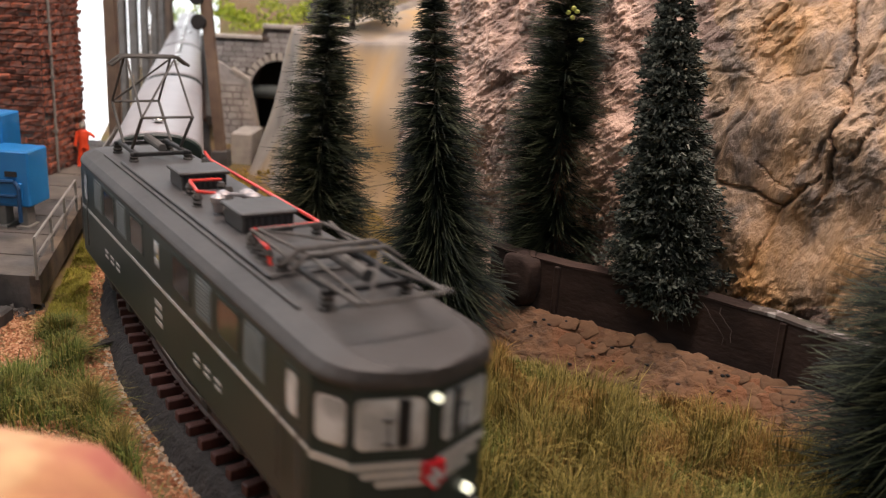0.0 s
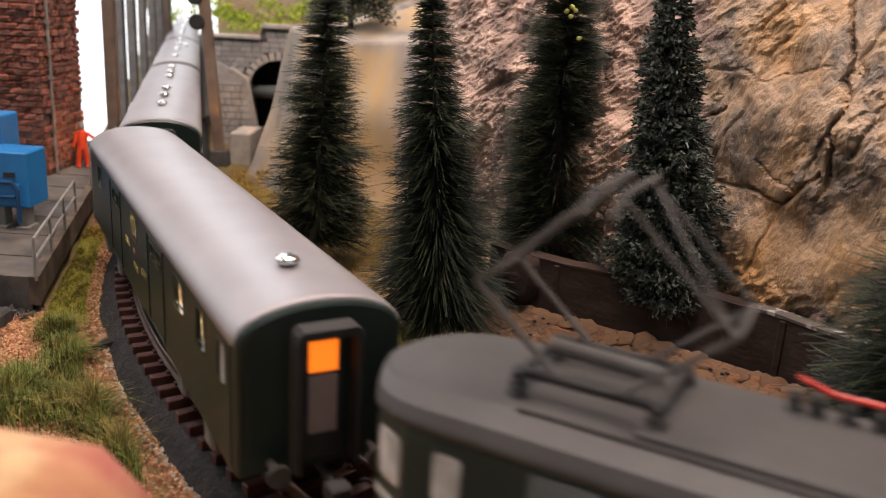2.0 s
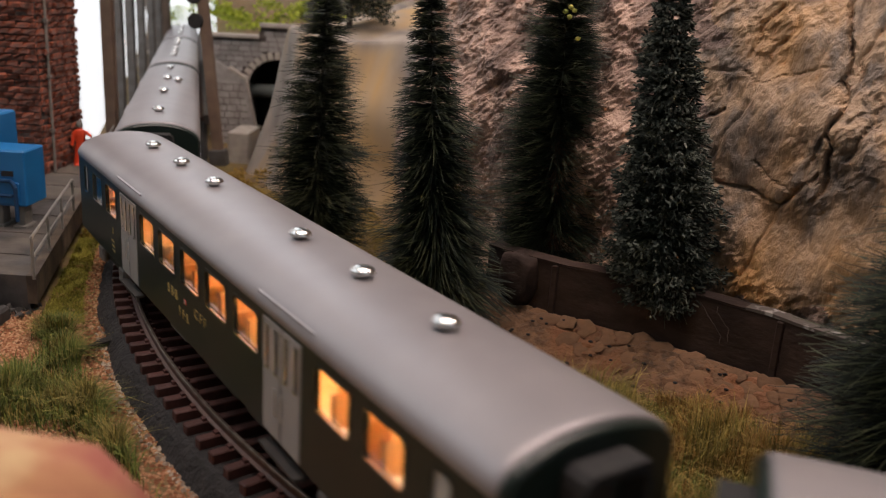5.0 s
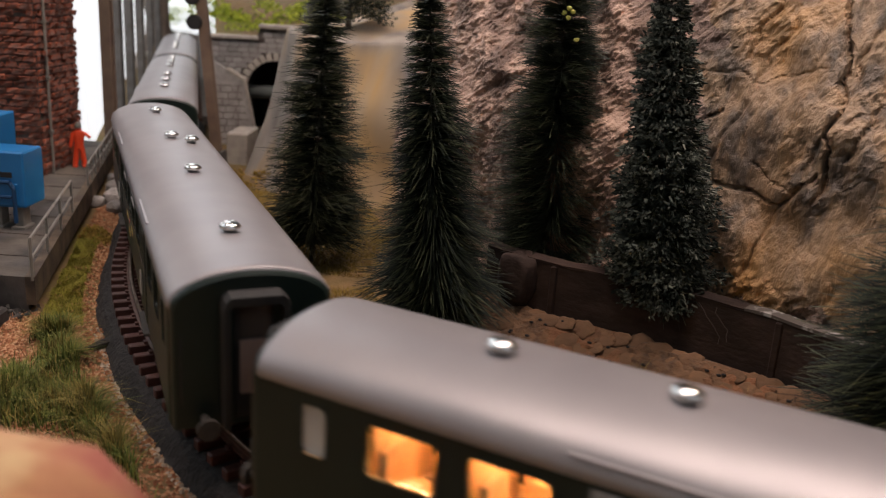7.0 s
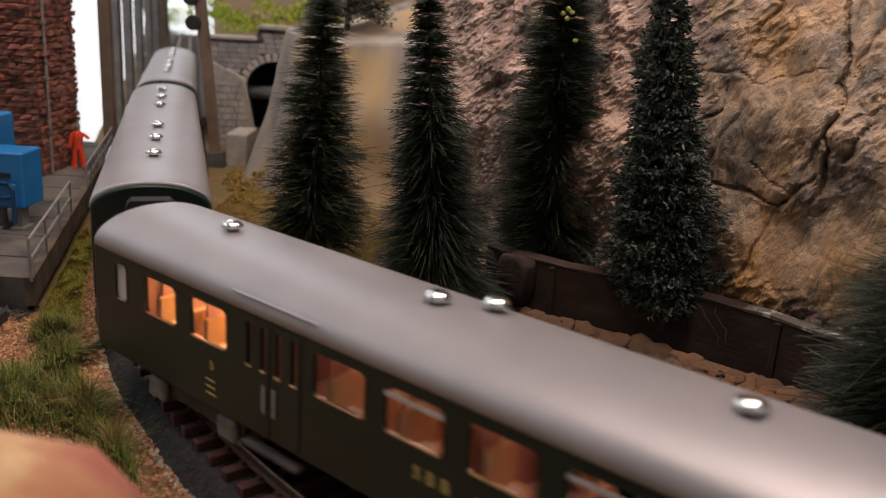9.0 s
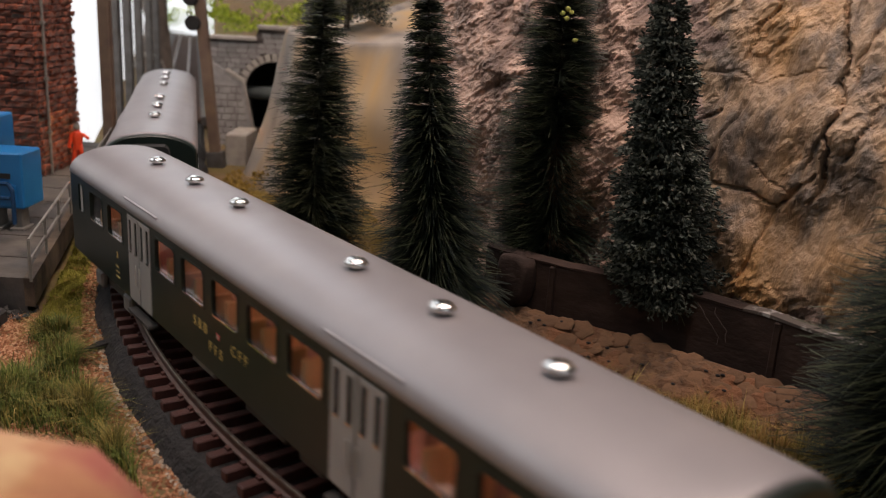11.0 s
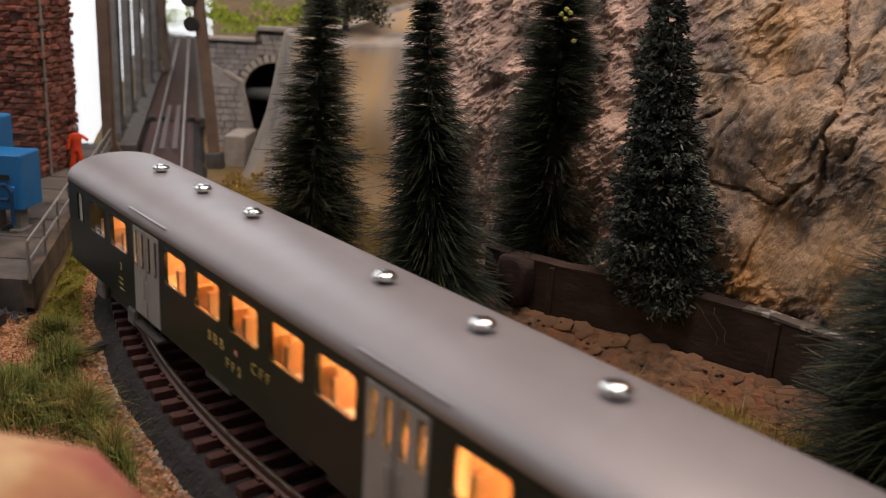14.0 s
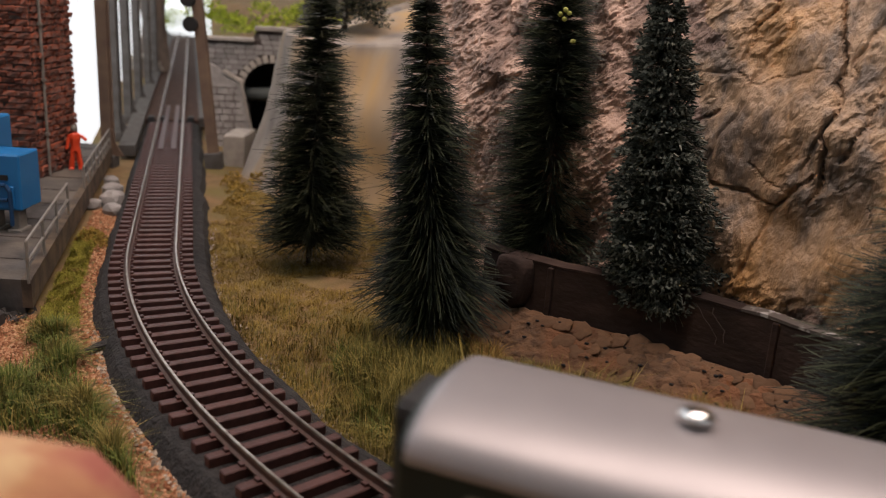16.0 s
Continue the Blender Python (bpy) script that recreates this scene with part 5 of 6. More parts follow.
def lettering(parent, text, x, z, y, size, mat=YELLOW):
    """Raised lettering on the seen side."""
    key = (text, size)
    if key not in FONT_CACHE:
        cu = bpy.data.curves.new("lettering", "FONT")
        cu.body, cu.size, cu.extrude = text, size * MM * 1.4, 0.00006
        cu.align_x = "CENTER"
        cu.space_character = 1.7
        tmp = bpy.data.objects.new("lettering", cu)
        scene.collection.objects.link(tmp)
        me = bpy.data.meshes.new_from_object(tmp)
        bpy.data.objects.remove(tmp)
        FONT_CACHE[key] = me
    me = FONT_CACHE[key].copy()
    me.materials.clear()
    me.materials.append(mat)
    ob = new("lettering", me)
    ob.parent = parent
    ob.matrix_basis = pose(x * MM, y * MM, z * MM, 90, 0, 0)
    return ob


def end_wall(parent, x, sgn, hw, z0, z1, z_top, lit=None, bellows=True):
    """Vehicle end with gangway, door and buffers."""
    pr = arch(hw * 0.985, z1, z_top - 0.9, 18)
    sec = [[(x + sgn * d, y * k, z - c) for y, z, c in [(hw * 0.985, z0, 0)] + [(a, b, e) for a, b in pr] + [(-hw * 0.985, z0, 0)]] for d, k, e in ((-1.6, 1.0, 0.0), (0.7, 1.0, 0.0), (1.5, 0.985, 0.25), (1.9, 0.955, 0.7))]
    x = x + sgn * 1.9
    wall = part("end_wall", loft(sec), GREEN, parent)
    part("gangway_door", boxed(min(x + sgn * 0.2, x + sgn * 0.7), max(x + sgn * 0.2, x + sgn * 0.7), -3.9, 3.9, z0 + 1.5, z0 + 27.4, 0.2), BLACK, wall, "dark gangway door")
    part("door_panel", boxed(min(x + sgn * 0.6, x + sgn * 0.9), max(x + sgn * 0.6, x + sgn * 0.9), -2.9, 2.9, z0 + 7, z0 + 19, 0.1), DOOR_PANEL, wall, "pale pinkish lower door panel")
    part("door_pane", boxed(min(x + sgn * 0.6, x + sgn * 0.9), max(x + sgn * 0.6, x + sgn * 0.9), -2.9, 2.9, z0 + 19.7, z0 + 26.8, 0.1), lit or LOCO_PANE, wall, "lit door window" if lit else "dark door window")
    if bellows:
        # one folded rubber arch, ribbed along its depth, with a rounded hood
        secs = []
        for k, g in enumerate((0.0, 0.35, 0.0, 0.35, 0.0, 0.35, 0.0)):
            d = x + sgn * (0.05 + 0.78 * k)
            outer = [(-6.5 - g, z0 + 1), (-6.5 - g, z0 + 27.0), (-6.1 - g, z0 + 28.6), (-5.2, z0 + 29.5 + g), (5.2, z0 + 29.5 + g), (6.1 + g, z0 + 28.6), (6.5 + g, z0 + 27.0), (6.5 + g, z0 + 1)]
            inner_ = [(5.4, z0 + 1), (5.4, z0 + 26.8), (4.6, z0 + 27.7), (-4.6, z0 + 27.7), (-5.4, z0 + 26.8), (-5.4, z0 + 1)]
            secs.append([(d, yy, zz) for yy, zz in outer + inner_])
        part("gangway_bellows", loft(secs), BLACK, wall, "black rubber gangway bellows")
        for y in (-14.6, 14.6):
            part("grab_rail", bars([(x + sgn * 0.9, y, z0 + 6), (x + sgn * 0.9, y, z0 + 21)], 0.25), BLACK, wall, "thin dark grab rail")
    for y in (-10, 10):
        bm = bars([(x - sgn * 1, y, 21.0), (x + sgn * 5, y, 21.0)], 0.9, 8)
        add_bar(bm, (x + sgn * 5, y, 21.0), (x + sgn * 5.8, y, 21.0), 2.4, 12)
        part("buffer", bm, UNDER, wall, "dark buffer")
    bm = bars([(x - sgn * 2, 0, 18.5), (x + sgn * 9.5, 0, 17.5)], 0.9)
    add_box(bm, x + sgn * 9.5 - 2, x + sgn * 9.5 + 2, -2.2, 2.2, 16, 19.5, 0.4)
    part("coupling", bm, BLACK, wall, "black coupling hook")
    return wall


def coach(name, label, half, wins, doors, vents, lamp_mat, trim, pivots, extra=None):
    """A green passenger coach or luggage van with a silver roof."""
    thing = empty(name)
    tagged(thing, label, "railway coach", "coaches of the train")
    hw, z0, z1, zt = 16.6, 19.0, 45.3, 53.0
    holes = [(a, b, c, d) for a, b, c, d, *_ in wins]
    straight = half - 2.0
    for y in (-hw, hw):
        side = part("side_wall", side_wall(y, -straight, straight, z0, z1, holes), GREEN, thing, "dark green painted side")
        for a, b, c, d, *kind in wins:
            k = kind[0] if kind else ""
            if k == "door":
                continue
            window(side, a, b, c, d, y, GREEN, FROST if k == "frost" else GLASS, bar=(k == "bar"))
        if y < 0:
            for a, b, grey in doors:
                leafs = [(a, (a + b) / 2 - 0.4), ((a + b) / 2 + 0.4, b)]
                for p, q in leafs:
                    leaf = part("door_leaf", side_wall(y - 0.25, p, q, z0 + 0.5, z1 - 1.2, [(p + 1.0, p + 2.9, 33.5, 43), (q - 2.9, q - 1.0, 33.5, 43)], 0.6), GREY_DOOR if grey else GREEN, side, "folding entrance door leaf")
                    for m0 in (p + 1.0, q - 2.9):
                        part("door_sill", boxed(m0, m0 + 1.9, y - 0.45, y - 0.1, 33.4, 33.9), CHROME, leaf, "bright pane edge")
                    part("door_handle", bars([(q - 1.2 if p < (a + b) / 2 - 1 else p + 1.2, y - 0.8, 25), (q - 1.2 if p < (a + b) / 2 - 1 else p + 1.2, y - 0.8, 31)], 0.25), LINE, leaf, "silver grab rail")
                part("door_gutter", boxed(a - 4, b + 4, y + 0.2, y + 1.6, z1 + 2.4, z1 + 2.9, 0.1), SILVER, side, "rain strip above the door")
                part("step_board", boxed(a, b, y - 1.2, y + 1.5, 15.6, 16.3), UNDER, side, "footboard below the door")
    part("roof", roof(half, hw + 0.3, z1, zt), SILVER, thing, "smooth silver-grey roof", True)
    vents_on(thing, vents, zt)
    inner = part("interior", boxed(-straight, straight, -hw + 1, hw - 1, z0, z0 + 1.6), trim, thing, "lit compartment floor")
    part("ceiling_panel", boxed(-straight, straight, -hw + 1.5, hw - 1.5, z1 - 1.4, z1 - 0.9), trim, inner)
    part("lamp_strip", boxed(-straight + 8, straight - 8, -1.4, 1.4, z1 - 2.0, z1 - 1.5), lamp_mat, inner, "warm glowing ceiling lamp strip")
    marks = sorted({round(a - 2.2, 1) for a, b, *k in wins if len(k) < 3})
    gap = 1.2 if name == "luggage_van" else 6
    for xm in marks:
        part("partition", boxed(xm - 0.3, xm + 0.3, -hw + gap, hw - gap, z0 + 1.6, z1 - 2.1), trim, inner)
    for a, b, c, d, *kind in wins:
        if b - a < 7 or name == "luggage_van" or (kind and kind[0] == "frost"):
            continue
        for y in (-9.5, 9.5):
            bm = boxed(a + 1.2, a + 2.6, y - 4.5, y + 4.5, z0 + 1.6, 37, 0.3)
            add_box(bm, a + 2.6, a + 6.0, y - 4.5, y + 4.5, z0 + 6, 28.5, 0.3)
            part("seat", bm, SEAT, inner, "tan bench seat")
            bm = boxed(b - 2.4, b - 1.2, y - 4.2, y + 4.2, z0 + 1.6, 36, 0.3)
            add_box(bm, b - 5.4, b - 2.4, y - 4.2, y + 4.2, z0 + 6, 28.5, 0.3)
            add_box(bm, b - 5.2, b - 2.4, y - 4.6, y - 3.9, 28.5, 31.5, 0.2)
            part("seat", bm, SEAT, inner, "tan bench seat with an armrest")
        part("window_table", boxed((a + b) / 2 - 1.6, (a + b) / 2 + 1.6, -hw + 1.2, -hw + 5.5, 31.2, 31.8, 0.1), PALE_TRIM, inner, "small pale window table")
    for sgn in (-1, 1):
        end_wall(thing, sgn * (half - 0.5), sgn, hw, z0, z1, zt, DOOR_GLOW if (name == "luggage_van" and sgn > 0) else None)
    frame_ = part("underframe", boxed(-half + 4, half - 4, -13, 13, 16.8, 19.0, 0.3), UNDER, thing, "dark underframe")
    for xb, l in ((-28, 14), (4, 20), (30, 10)):
        part("equipment_box", boxed(xb, xb + l, -13.5, -6, 13.5, 16.9, 0.5), AXLE_GREY if l == 14 else UNDER, frame_, "equipment box under the floor")
    for x in (-pivots, pivots):
        b = bogie(thing, x, (-14.0, 14.0), UNDER, 17.5)
        for dx in (-17, 10.5):
            part("axle_box_cover", boxed(x + dx, x + dx + 6.5, -15.5, -13.2, 11.6, 17.0, 0.7), AXLE_GREY, b, "pale grey axle box cover")
    if extra:
        extra(thing, hw)
    return thing


W0, W1 = 33.5, 43.0
PASSENGER = [(-115.6, -110.4, W0, W1, "frost"), (-103, -90, W0, W1), (-85, -71.5, W0, W1), (-44.6, -30.4, W0, W1), (-26, -11.8, W0, W1), (-7.1, 7.1, W0, W1), (11.8, 26, W0, W1), (30.4, 44.6, W0, W1), (71.5, 85, W0, W1), (90, 103, W0, W1), (110.4, 115.6, W0, W1, "frost")]
SASHED = [(a, b, c, d, *(k or (["bar"] if i in (4, 6) else []))) for i, (a, b, c, d, *k) in enumerate(PASSENGER)]
DOOR_HOLES = [(x + d, x + d + 1.9, 33.5, 43) for x in (-65.7, 48.0) for d in (1.0, 5.6, 10.3, 14.9)]
DOORS = [(-65.7, -48.0, True), (48.0, 65.7, True)]
VENTS = [(x, 0) for x in (88, 58, 28.5, -28.5, -58, -88)]


def owner_letters(thing, hw):
    lettering(thing, "SBB", -14, 27.8, -hw - 0.1, 2.6)
    lettering(thing, "CFF", 8, 27.8, -hw - 0.1, 2.6)
    lettering(thing, "FFS", -5, 24.2, -hw - 0.1, 2.6)
    lettering(thing, "3", -77, 28, -hw - 0.1, 2.0)
    bm = bmesh.new()
    for i in range(3):
        add_box(bm, -79, -76 + i * 0.3, -hw - 0.14, -hw, 25.2 - i * 1.6, 25.5 - i * 1.6)
    part("plate_bars", bm, YELLOW, thing, "small yellow lettering lines")
    crest = part("crest", boxed(-4.2, -2.8, -hw - 0.15, -hw, 28.7, 30.1, 0.1), SHIELD, thing, "small red and white crest")
    part("crest_cross", boxed(-3.9, -3.1, -hw - 0.25, -hw, 29.0, 29.8, 0.1), FROST, crest, "white cross")


# ---- the locomotive ----
# cab panes carry their bright reflection as white colour; emblems use it as paint
CAB_PANE = material("white_paint_and_pane_reflection", (0.68, 0.69, 0.68), 0.12, second=(0.40, 0.40, 0.39), scale=140, contrast=(0.40, 0.58))
NOSE = [(89, 17), (96, 13.0), (100.5, 0), (96, -13.0), (89, -17)]


def nose_outline(grow=0.0):
    """The body's plan, with a blunt V at both ends."""
    k = 1 + grow / 17
    pts = [(x + grow, y * k) for x, y in NOSE]
    return pts + [(-x, y) for x, y in pts[::-1]]


def ring_at(z, grow):
    return [(x, y, z) for x, y in nose_outline(grow)]


def facet_panel(a, b, z0, z1, u0, u1, depth=0.5, out=0.35, lean=0.0):
    """A pane or plate lying on the upright facet from plan point a to b, between the shares u0 and u1."""
    a, b = Vector((*a, 0)), Vector((*b, 0))
    d = b - a
    n = Vector((d.y, -d.x, 0)).normalized()
    if n.dot((a + b) / 2) < 0:
        n = -n
    secs = []
    pts = rounded(u0 * d.length, u1 * d.length, z0, z1, min(1.3, (z1 - z0) * 0.3), 3)
    for o in (-depth, out):
        secs.append([tuple(a + d.normalized() * p + n * o + Vector((0, 0, z))) for p, z in pts])
    return loft(secs)


def pantograph(parent, x, raised):
    base = part("pantograph", boxed(x - 11, x + 11, -8, -6.6, 56.6, 57.8, 0.2), BLACK, parent, "dark pantograph, raised" if raised else "dark pantograph, folded down")
    part("base_frame", boxed(x - 11, x + 11, 6.6, 8, 56.6, 57.8, 0.2), BLACK, base)
    for dx in (-10, 10):
        part("cross_member", boxed(x + dx - 0.7, x + dx + 0.7, -9, 9, 56.4, 57.6, 0.2), BLACK, base)
        for y in (-8, 8):
            bm = bmesh.new()
            add_lathe(bm, [(1.5, 53.5), (1.6, 54.2), (1.1, 54.6), (1.6, 55.2), (1.1, 55.7), (1.5, 56.4)], 10, (x + dx, y))
            part("insulator", bm, UNDER, base, "ribbed dark insulator")
    bm = bmesh.new()
    add_bar(bm, (x - 9, 1, 58.6), (x + 8, 1, 58.2), 1.3, 10)
    part("air_cylinder", bm, METAL, base, "grey pantograph cylinder")
    zk, zt, kx = (69.0, 84.0, 18.0) if raised else (59.4, 60.6, 24.0)
    for side in (-1, 1):
        for y in (-7.3, 7.3):
            part("lower_arm", bars([(x + side * 5, y, 57.8), (x + side * kx, y * (1.0 if raised else 1.2), zk)], 0.5), METAL, base, "grey lower arm")
            part("upper_arm", bars([(x + side * kx, y, zk), (x + side * (2 if raised else 1), y * 0.95, zt)], 0.36), METAL, base, "thin grey upper arm")
        part("knee_bar", bars([(x + side * kx, -7.5, zk), (x + side * kx, 7.5, zk)], 0.4), METAL, base)
        part("diagonal", bars([(x + side * kx, -7.3, zk), (x + side * 2, 6.9, zt)], 0.3), METAL, base)
    for dx in (-2, 2):
        part("contact_strip", bars([(x + dx, -11.5, zt - 1.8), (x + dx, -8, zt + 0.8), (x + dx, 8, zt + 0.8), (x + dx, 11.5, zt - 1.8)], 0.5), METAL, base, "grey contact strip with bent horns")
    return base


def locomotive():
    thing = empty("electric_locomotive")
    tagged(thing, "dark green six-axle electric locomotive with a raised pantograph", "locomotive")
    body = part("body", loft([ring_at(18.5, -0.6), ring_at(20, 0), ring_at(46.5, 0), ring_at(49.2, -0.3)]), GREEN_LOCO, thing, "fir green painted body")
    # roof: sloped shoulders and a flat walkway
    secs = []
    for x, w, dz in [(m * q, w, dz) for m in (-1, 1) for q, w, dz in ((101.2, 2.2, 2.7), (100.2, 5.5, 2.5), (98.6, 9.5, 2.3), (96.6, 13.0, 2.0), (94.0, 15.2, 1.7), (91.0, 16.6, 1.3), (87.0, 17.1, 0.9), (80.0, 17.2, 0.4), (72.0, 17.2, 0.0))[::-m]]:
        half = [(0.985, 48.5), (1.0, 48.9), (1.0, 49.5), (0.985, 50.1 - dz * 0.05), (0.93, 51.7 - dz * 0.2), (0.75, 53.5 - dz * 0.7), (0.71, 53.85 - dz * 0.85), (0.64, 54.0 - dz), (0.3, 54.1 - dz)]
        secs.append([(x, w * k, z) for k, z in half] + [(x, -w * k, z) for k, z in half[::-1]])
    part("roof", loft(secs), LOCO_ROOF, thing, "dull grey-brown roof")
    part("roof_walkway", boxed(-58, 58, -11.5, 11.5, 53.8, 54.9, 0.3), LOCO_ROOF, thing, "raised roof walkway plate")
    for y in (-12.4, 12.4):
        part("roof_rib", boxed(-74, 74, y - 0.35, y + 0.35, 53.0, 54.2), LOCO_ROOF, thing, "long roof rib")
    # side windows and louvres
    for sgn in (-1, 1):
        y = 17 * sgn
        for c, kind in ((-64.5, "l"), (-50.5, "w"), (-35.5, "l"), (-19.5, "w"), (19.5, "w"), (35.5, "l"), (50.5, "w"), (64.5, "l")):
            hw = 4.8 if kind == "l" else 6.4
            ring = part("window" if kind == "w" else "louvre", window_ring(c - hw, c + hw, 38.6, 47.2, y, sgn, lip=0.4, r=1.0, depth=0.2, over=0.3), GREEN_LOCO if kind == "w" else GRILLE, body, "dark tinted machine room window" if kind == "w" else "blue-grey ventilation louvre")
            a, b = sorted((y + sgn * 0.05, y - sgn * 0.6))
            if kind == "w":
                part("pane", boxed(c - hw + 0.3, c + hw - 0.3, a, b, 38.9, 46.9), LOCO_PANE, ring)
            else:
                for k in range(9):
                    a, b = sorted((y + sgn * 0.30, y - sgn * 0.4))
                    part("slat", boxed(c - hw + 0.4, c + hw - 0.4, a, b, 39.0 + k * 0.88, 39.55 + k * 0.88), GRILLE, ring)
        for c in (-82, 82):
            ring = part("cab_window", window_ring(c - 2.6, c + 2.6, 38.0, 46.6, y, sgn, lip=0.4, r=0.9, depth=0.2), GREEN_LOCO, body, "narrow cab door window")
            a, b = sorted((y + sgn * 0.08, y - sgn * 0.6))
            part("pane", boxed(c - 2.3, c + 2.3, a, b, 38.3, 46.3), CAB_PANE, ring)
            for dx in (-4.2, 4.2):
                part("grab_rail", bars([(c + dx, y + sgn * 0.8, 24), (c + dx, y + sgn * 0.8, 38)], 0.22), METAL, body, "thin grab rail")
        a, b = sorted((y + sgn * 0.14, y - sgn * 0.3))
        part("trim_line", boxed(-88.6, 88.6, a, b, 34.6, 35.5), LINE, body, "silver trim line along the side")
        # coat of arms: shield over small silver letters
        crest = part("coat_of_arms", boxed(-2.3, 2.3, a, b, 39.8, 46.4, 0.12), GRILLE, body, "silver and yellow shield emblem")
        a2, b2 = sorted((y + sgn * 0.22, y))
        part("emblem_field", boxed(-1.9, 1.9, a2, b2, 43.6, 46.0, 0.05), CAB_PANE, crest)
        part("emblem_stripe", boxed(0.3, 1.9, a2, b2, 42.3, 43.3, 0.05), YELLOW, crest)
        part("emblem_ribbon", boxed(-2.0, 2.0, a2, b2, 40.6, 42.0, 0.05), CAB_PANE, crest)
        for k in range(6):
            c = (-56, -49, -42, 30, 37, 44)[k]
            for r in range(2):
                part("vent_bar", boxed(c - 1.9, c + 1.9, a, b, 27.6 - r * 1.6, 28.3 - r * 1.6), LINE, body, "short silver marking bar")
        for r in range(3):
            part("number_bar", boxed(-3.0, 3.0, a, b, 29.5 - r * 2.4, 30.7 - r * 2.4), LINE, body, "silver number bar")
    # both noses
    for s in (1, -1):
        corner = [((89 * s, -17), (96 * s, -13.0)), ((89 * s, 17), (96 * s, 13.0))]
        front = [((96 * s, -13.0), (100.5 * s, 0)), ((96 * s, 13.0), (100.5 * s, 0))]
        for a, b in corner:
            w = part("corner_window", facet_panel(a, b, 37.4, 46.2, 0.10, 0.92, 0.4, 0.10), BLACK, body)
            part("pane", facet_panel(a, b, 38.1, 45.6, 0.18, 0.84, 0.3, 0.25), CAB_PANE, w, "corner pane coloured white as if reflecting")
            part("inner_frame", facet_panel(a, b, 37.6, 46.0, 0.14, 0.88, 0.3, 0.16), LINE, w, "pale inner frame")
            part("trim_line", facet_panel(a, b, 33.8, 35.2, 0.0, 1.0, 0.3, 0.2), LINE, body)
        for a, b in front:
            w = part("windscreen", facet_panel(a, b, 37.0, 46.4, 0.02, 0.90, 0.4, 0.10), BLACK, body)
            part("pane", facet_panel(a, b, 37.6, 46.0, 0.06, 0.85, 0.3, 0.25), CAB_PANE, w, "windscreen pane coloured white as if reflecting")
            part("inner_frame", facet_panel(a, b, 37.2, 46.25, 0.04, 0.875, 0.3, 0.16), LINE, w, "pale inner frame")
            part("mullion", facet_panel(a, b, 37.6, 46.0, 0.60, 0.64, 0.1, 0.4), BLACK, w, "dark cab upright behind the pane")
            part("wiper", facet_panel(a, b, 37.9, 42.5, 0.43, 0.445, 0.1, 0.5), BLACK, w)
            for k, u in enumerate((0.0, 0.12, 0.30)):
                part("wing_stripe", facet_panel(a, b, 33.6 - k * 1.7, 34.9 - k * 1.7, u, 0.90, 0.3, 0.22), LINE, body, "silver wing-shaped stripe")
            bm = bmesh.new()
            c = Vector((*a, 0)).lerp(Vector((*b, 0)), 0.30)
            add_bar(bm, (c.x, c.y, 25.5), (c.x + 1.2 * s, c.y, 25.5), 1.0, 14)
            part("headlamp", bm, HEAD if s > 0 else CAB_PANE, body, "round lower headlamp")
            part("visor", facet_panel(a, b, 48.0, 48.9, 0.0, 1.0, 0.4, 0.5), LOCO_ROOF, body, "roof visor edge")
        bm = bmesh.new()
        add_bar(bm, (99.6 * s, 0, 46.0), (101.0 * s, 0, 46.0), 0.85, 14)
        part("top_lamp", bm, HEAD if s > 0 else CAB_PANE, body, "round upper headlamp")
        secs = [[(x * s, y, z) for y, z in ((-2.0, 34.6), (2.0, 34.6), (2.0, 31.2), (0, 29.4), (-2.0, 31.2))] for x in (99.4, 101.3)]
        crest = part("shield", loft(secs), SHIELD, body, "red shield with a white cross")
        part("cross_bar", boxed(min(101.2 * s, 101.5 * s), max(101.2 * s, 101.5 * s), -1.5, 1.5, 31.5, 32.5), CAB_PANE, crest)
        part("cross_bar", boxed(min(101.2 * s, 101.5 * s), max(101.2 * s, 101.5 * s), -0.5, 0.5, 30.3, 33.7), CAB_PANE, crest)
        beam = part("buffer_beam", boxed(min(92 * s, 97.5 * s), max(92 * s, 97.5 * s), -13, 13, 17, 22, 0.4), UNDER, thing, "dark buffer beam")
        for y in (-10, 10):
            bm = bars([(96 * s, y, 20.5), (102 * s, y, 20.5)], 1.1, 8)
            add_bar(bm, (102 * s, y, 20.5), (102.9 * s, y, 20.5), 2.6, 12)
            part("buffer", bm, UNDER, beam, "dark buffer")
        part("coupling", bars([(96 * s, 0, 18), (106 * s, 0, 17.5)], 0.9), BLACK, beam, "black coupling")
    # roof equipment
    for x0, x1 in ((-26, -15), (17, 29.5)):
        box = part("equipment_box", boxed(x0, x1, -6.0, 6.0, 54.8, 58.6, 0.4), LOCO_ROOF, thing, "grey roof resistor box")
        part("lid", boxed(x0 - 0.7, x1 + 0.7, -6.8, 6.8, 58.7, 59.7, 0.3), LOCO_ROOF, box, "overhanging flat lid")
        for k in range(8):
            part("grille_bar", boxed(x1, x1 + 0.35, -5.5 + k * 1.5, -4.9 + k * 1.5, 55.4, 58.6), BLACK, box)
    part("busbar", bars([(-41, 8.5, 59.8), (-36, 8.5, 58.4), (36, 8.5, 58.4), (38, 7.8, 58.4), (38.5, -7.5, 58.4), (51, -9.0, 58.2), (52.5, -9.0, 55)], 0.42, 8), RED, thing, "bright red high-voltage busbar")
    part("busbar", bars([(-9.5, 2.5, 58.6), (-10, -5.5, 58.6), (2, -7.4, 58.6), (9, -1.5, 58.8)], 0.42, 8), RED, thing, "bright red branch busbar")
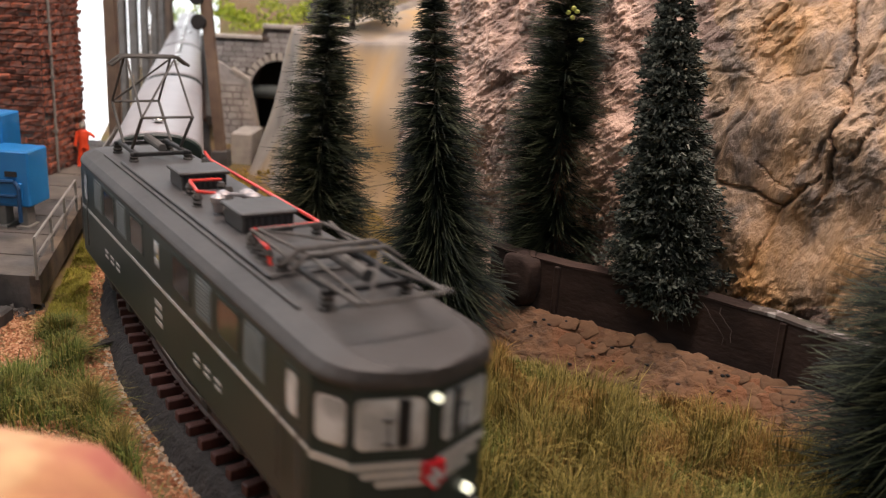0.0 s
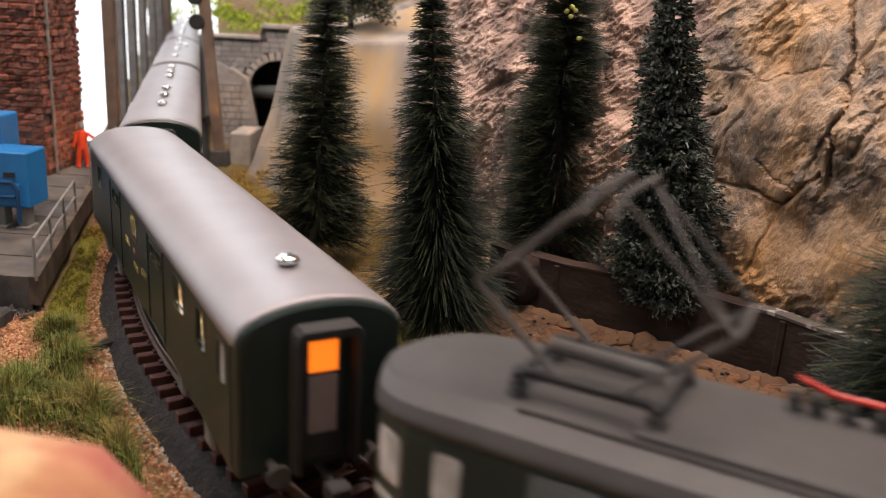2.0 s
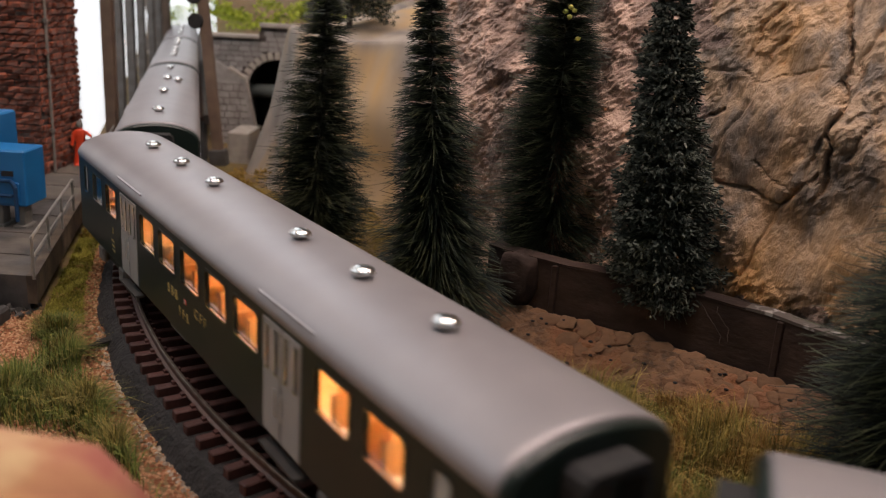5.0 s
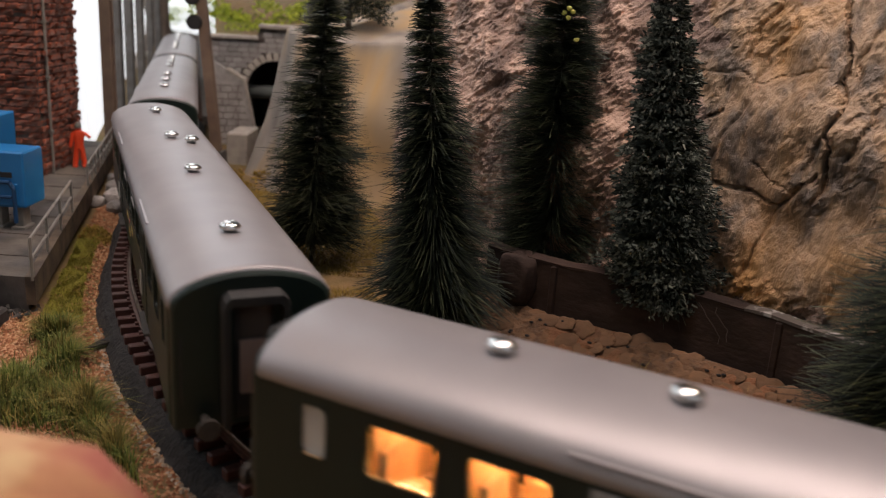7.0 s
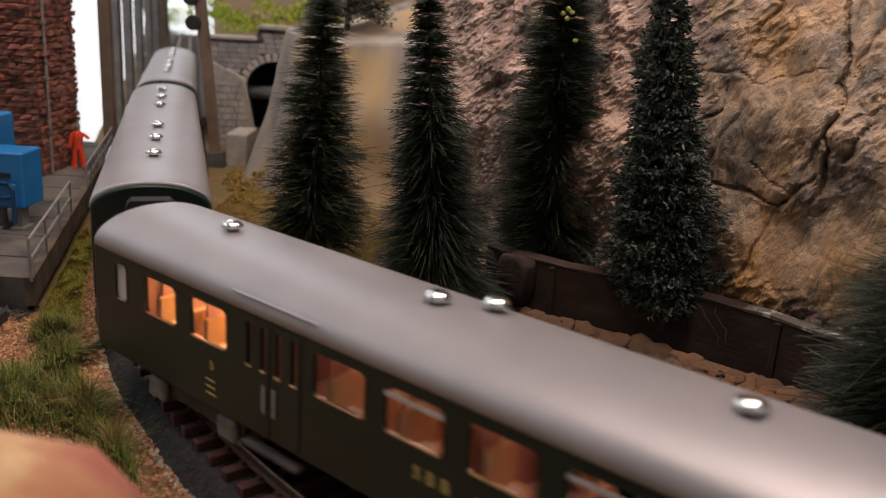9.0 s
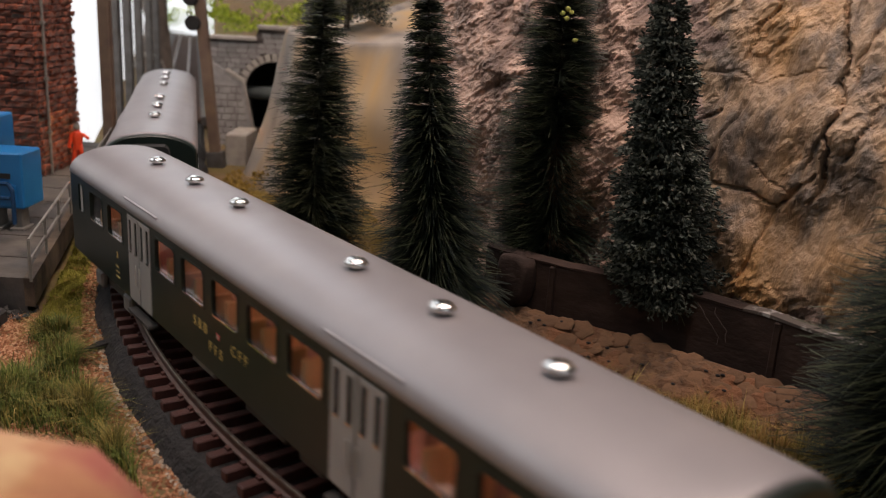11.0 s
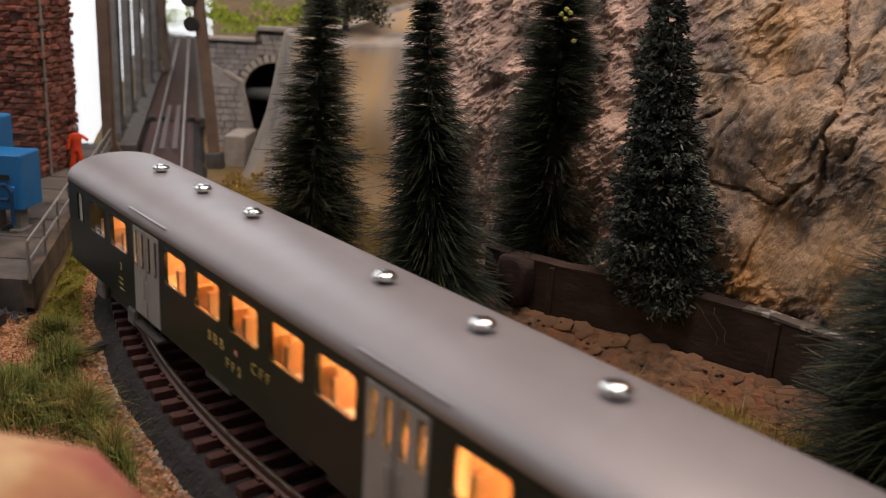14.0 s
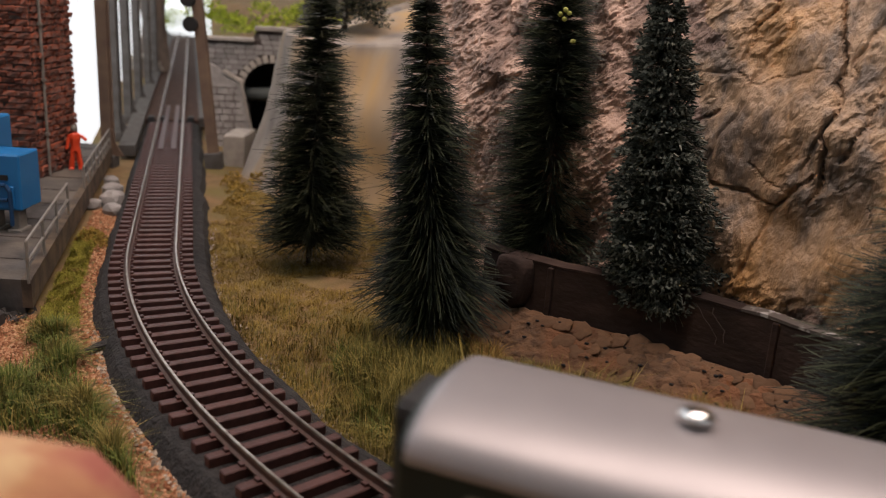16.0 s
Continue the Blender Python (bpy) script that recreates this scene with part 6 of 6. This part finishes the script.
    for x, y in ((-41, 8.5), (-38, 8.5), (-34, 8.5), (-30, 8.5), (-2, 8.5), (14, 8.5), (36, 8.5), (-9.5, 2.5), (-10, -5.5), (2, -7.4), (39.5, -7.8), (43, -8.2), (47, -8.6), (51, -9.0), (-4, 2.5), (1, 0)):
        bm = bmesh.new()
        add_lathe(bm, [(1.3, 54.4), (1.4, 55.0), (0.9, 55.4), (1.3, 55.9), (0.9, 56.4), (1.2, 56.9), (0.8, 57.9)], 10, (x, y))
        part("insulator", bm, UNDER, thing, "ribbed dark insulator")
    sw = part("roof_switch", boxed(6, 14, -4.5, 4.5, 54.8, 56.0, 0.3), METAL, thing, "bright metal roof switch")
    for x, y in ((8, -3), (12, 3), (8, 3), (11.5, -5.5)):
        bm = bmesh.new()
        add_lathe(bm, [(1.1, 55.5), (1.3, 57.5), (1.8, 58.2), (1.8, 59.2), (0.9, 59.8)], 12, (x, y))
        part("contact", bm, SILVER, sw, "shiny contact post")
    part("link", bars([(8, -3, 59.0), (12, 3, 59.0)], 0.5), SILVER, sw)
    pantograph(thing, -66, True)
    pantograph(thing, 66, False)
    for x in (-46, 46):
        bogie(thing, x, (-21, 0, 21), UNDER, 26)
    part("underframe", boxed(-80, 80, -13, 13, 16.6, 18.6, 0.3), UNDER, thing, "dark underframe")
    return thing


loco = locomotive()
VAN_WINS = [(-79.6, -70.6, 35.5, 43), (-45.2, -39, 38, 42.4), (-37.2, -31, 38, 42.4), (-9.9, -0.2, 35.5, 43), (20.5, 26.7, 38, 42.4), (28.5, 34.7, 38, 42.4), (50.5, 60, 35.5, 43), (72.3, 79.9, 34.5, 43.2), (90.5, 96, 34.5, 43, "frost")]


def van_letters(thing, hw):
    lettering(thing, "SBB", -17, 31.2, -hw - 0.1, 2.2)
    lettering(thing, "CFF", 10, 29, -hw - 0.1, 2.2)
    lettering(thing, "FFS", -3, 27, -hw - 0.1, 2.2)
    crest = part("crest", boxed(-5.8, -4.4, -hw - 0.15, -hw, 31.7, 33.1, 0.1), SHIELD, thing, "small red and white crest")
    part("crest_cross", boxed(-5.5, -4.7, -hw - 0.25, -hw, 32.0, 32.8, 0.1), FROST, crest, "white cross")
    for x0, x1 in ((-49.5, -28.5), (17.5, 38.0)):
        bm = bmesh.new()
        for p, q, c, d in ((x0, x1, 43.9, 44.3), (x0, x1, 20, 20.4), (x0, x0 + 0.4, 20, 44.3), (x1 - 0.4, x1, 20, 44.3)):
            add_box(bm, p, q, -hw - 0.3, -hw, c, d)
        part("sliding_door_edge", bm, GREEN, thing, "raised edges of a sliding luggage door")


van = coach("luggage_van", "dark green luggage van with a silver roof and lit windows", 101.5, VAN_WINS, [], [(82, 0)], GLOW_PALE, PALE_TRIM, 62, van_letters)
DOORED = PASSENGER + [(a, b, c, d, "door") for a, b, c, d in DOOR_HOLES]
lit_a = coach("passenger_coach", "dark green passenger coach with amber lit windows and silver roof", 125, DOORED, DOORS, VENTS, GLOW, WARM_TRIM, 88, owner_letters)


def mid_extra(thing, hw):
    owner_letters(thing, hw)
    for x in (-106, -69):
        part("bulkhead", boxed(x - 0.3, x + 0.3, -hw + 1, hw - 1, 20.6, 44.3), DIM_TRIM, thing, "brown inner bulkhead")
    part("vestibule_lamp", boxed(-104, -71, -1.4, 1.4, 42.4, 42.9), GLOW, thing, "bright vestibule lamp")


mid = coach("passenger_coach", "dark green passenger coach with dim windows and sliding sashes", 125, SASHED + DOORED[11:], [(-65.7, -48.0, False), (48, 65.7, False)], [(98, 0), (31, 0), (-29, 0), (-19.5, 5.8), (-92, 0)], GLOW_DIM, DIM_TRIM, 88, mid_extra)
dim = coach("passenger_coach", "dark green unlit passenger coach with grey doors", 125, DOORED, DOORS, VENTS, GLOW_DIM, DIM_TRIM, 88, owner_letters)
lit_b = coach("passenger_coach", "dark green last passenger coach with amber lit windows", 125, DOORED, DOORS, VENTS, GLOW, WARM_TRIM, 88, owner_letters)
TRAIN = [(loco, 123.5, 46.0), (van, -100.6, 62.0), (lit_a, -348.3, 88.0), (mid, -620.5, 88.0), (dim, -894.5, 88.0), (lit_b, -1169.5, 88.0)]
sleepers()


# ---- motion: the whole train runs at a steady 95 mm a second ----
def motions():
    for thing, start, half_pivot in TRAIN:
        rows = []
        for i in range(33):
            t = i * 0.5
            s = start + 95.0 * t
            a, b = track(s + half_pivot)[0], track(s - half_pivot)[0]
            d = (a - b).normalized()
            c = (a + b) / 2
            rows.append((t, pose(c.x * MM, c.y * MM, 0, 0, 0, math.degrees(math.atan2(d.y, d.x)))))
        walk(thing, rows)


motions()
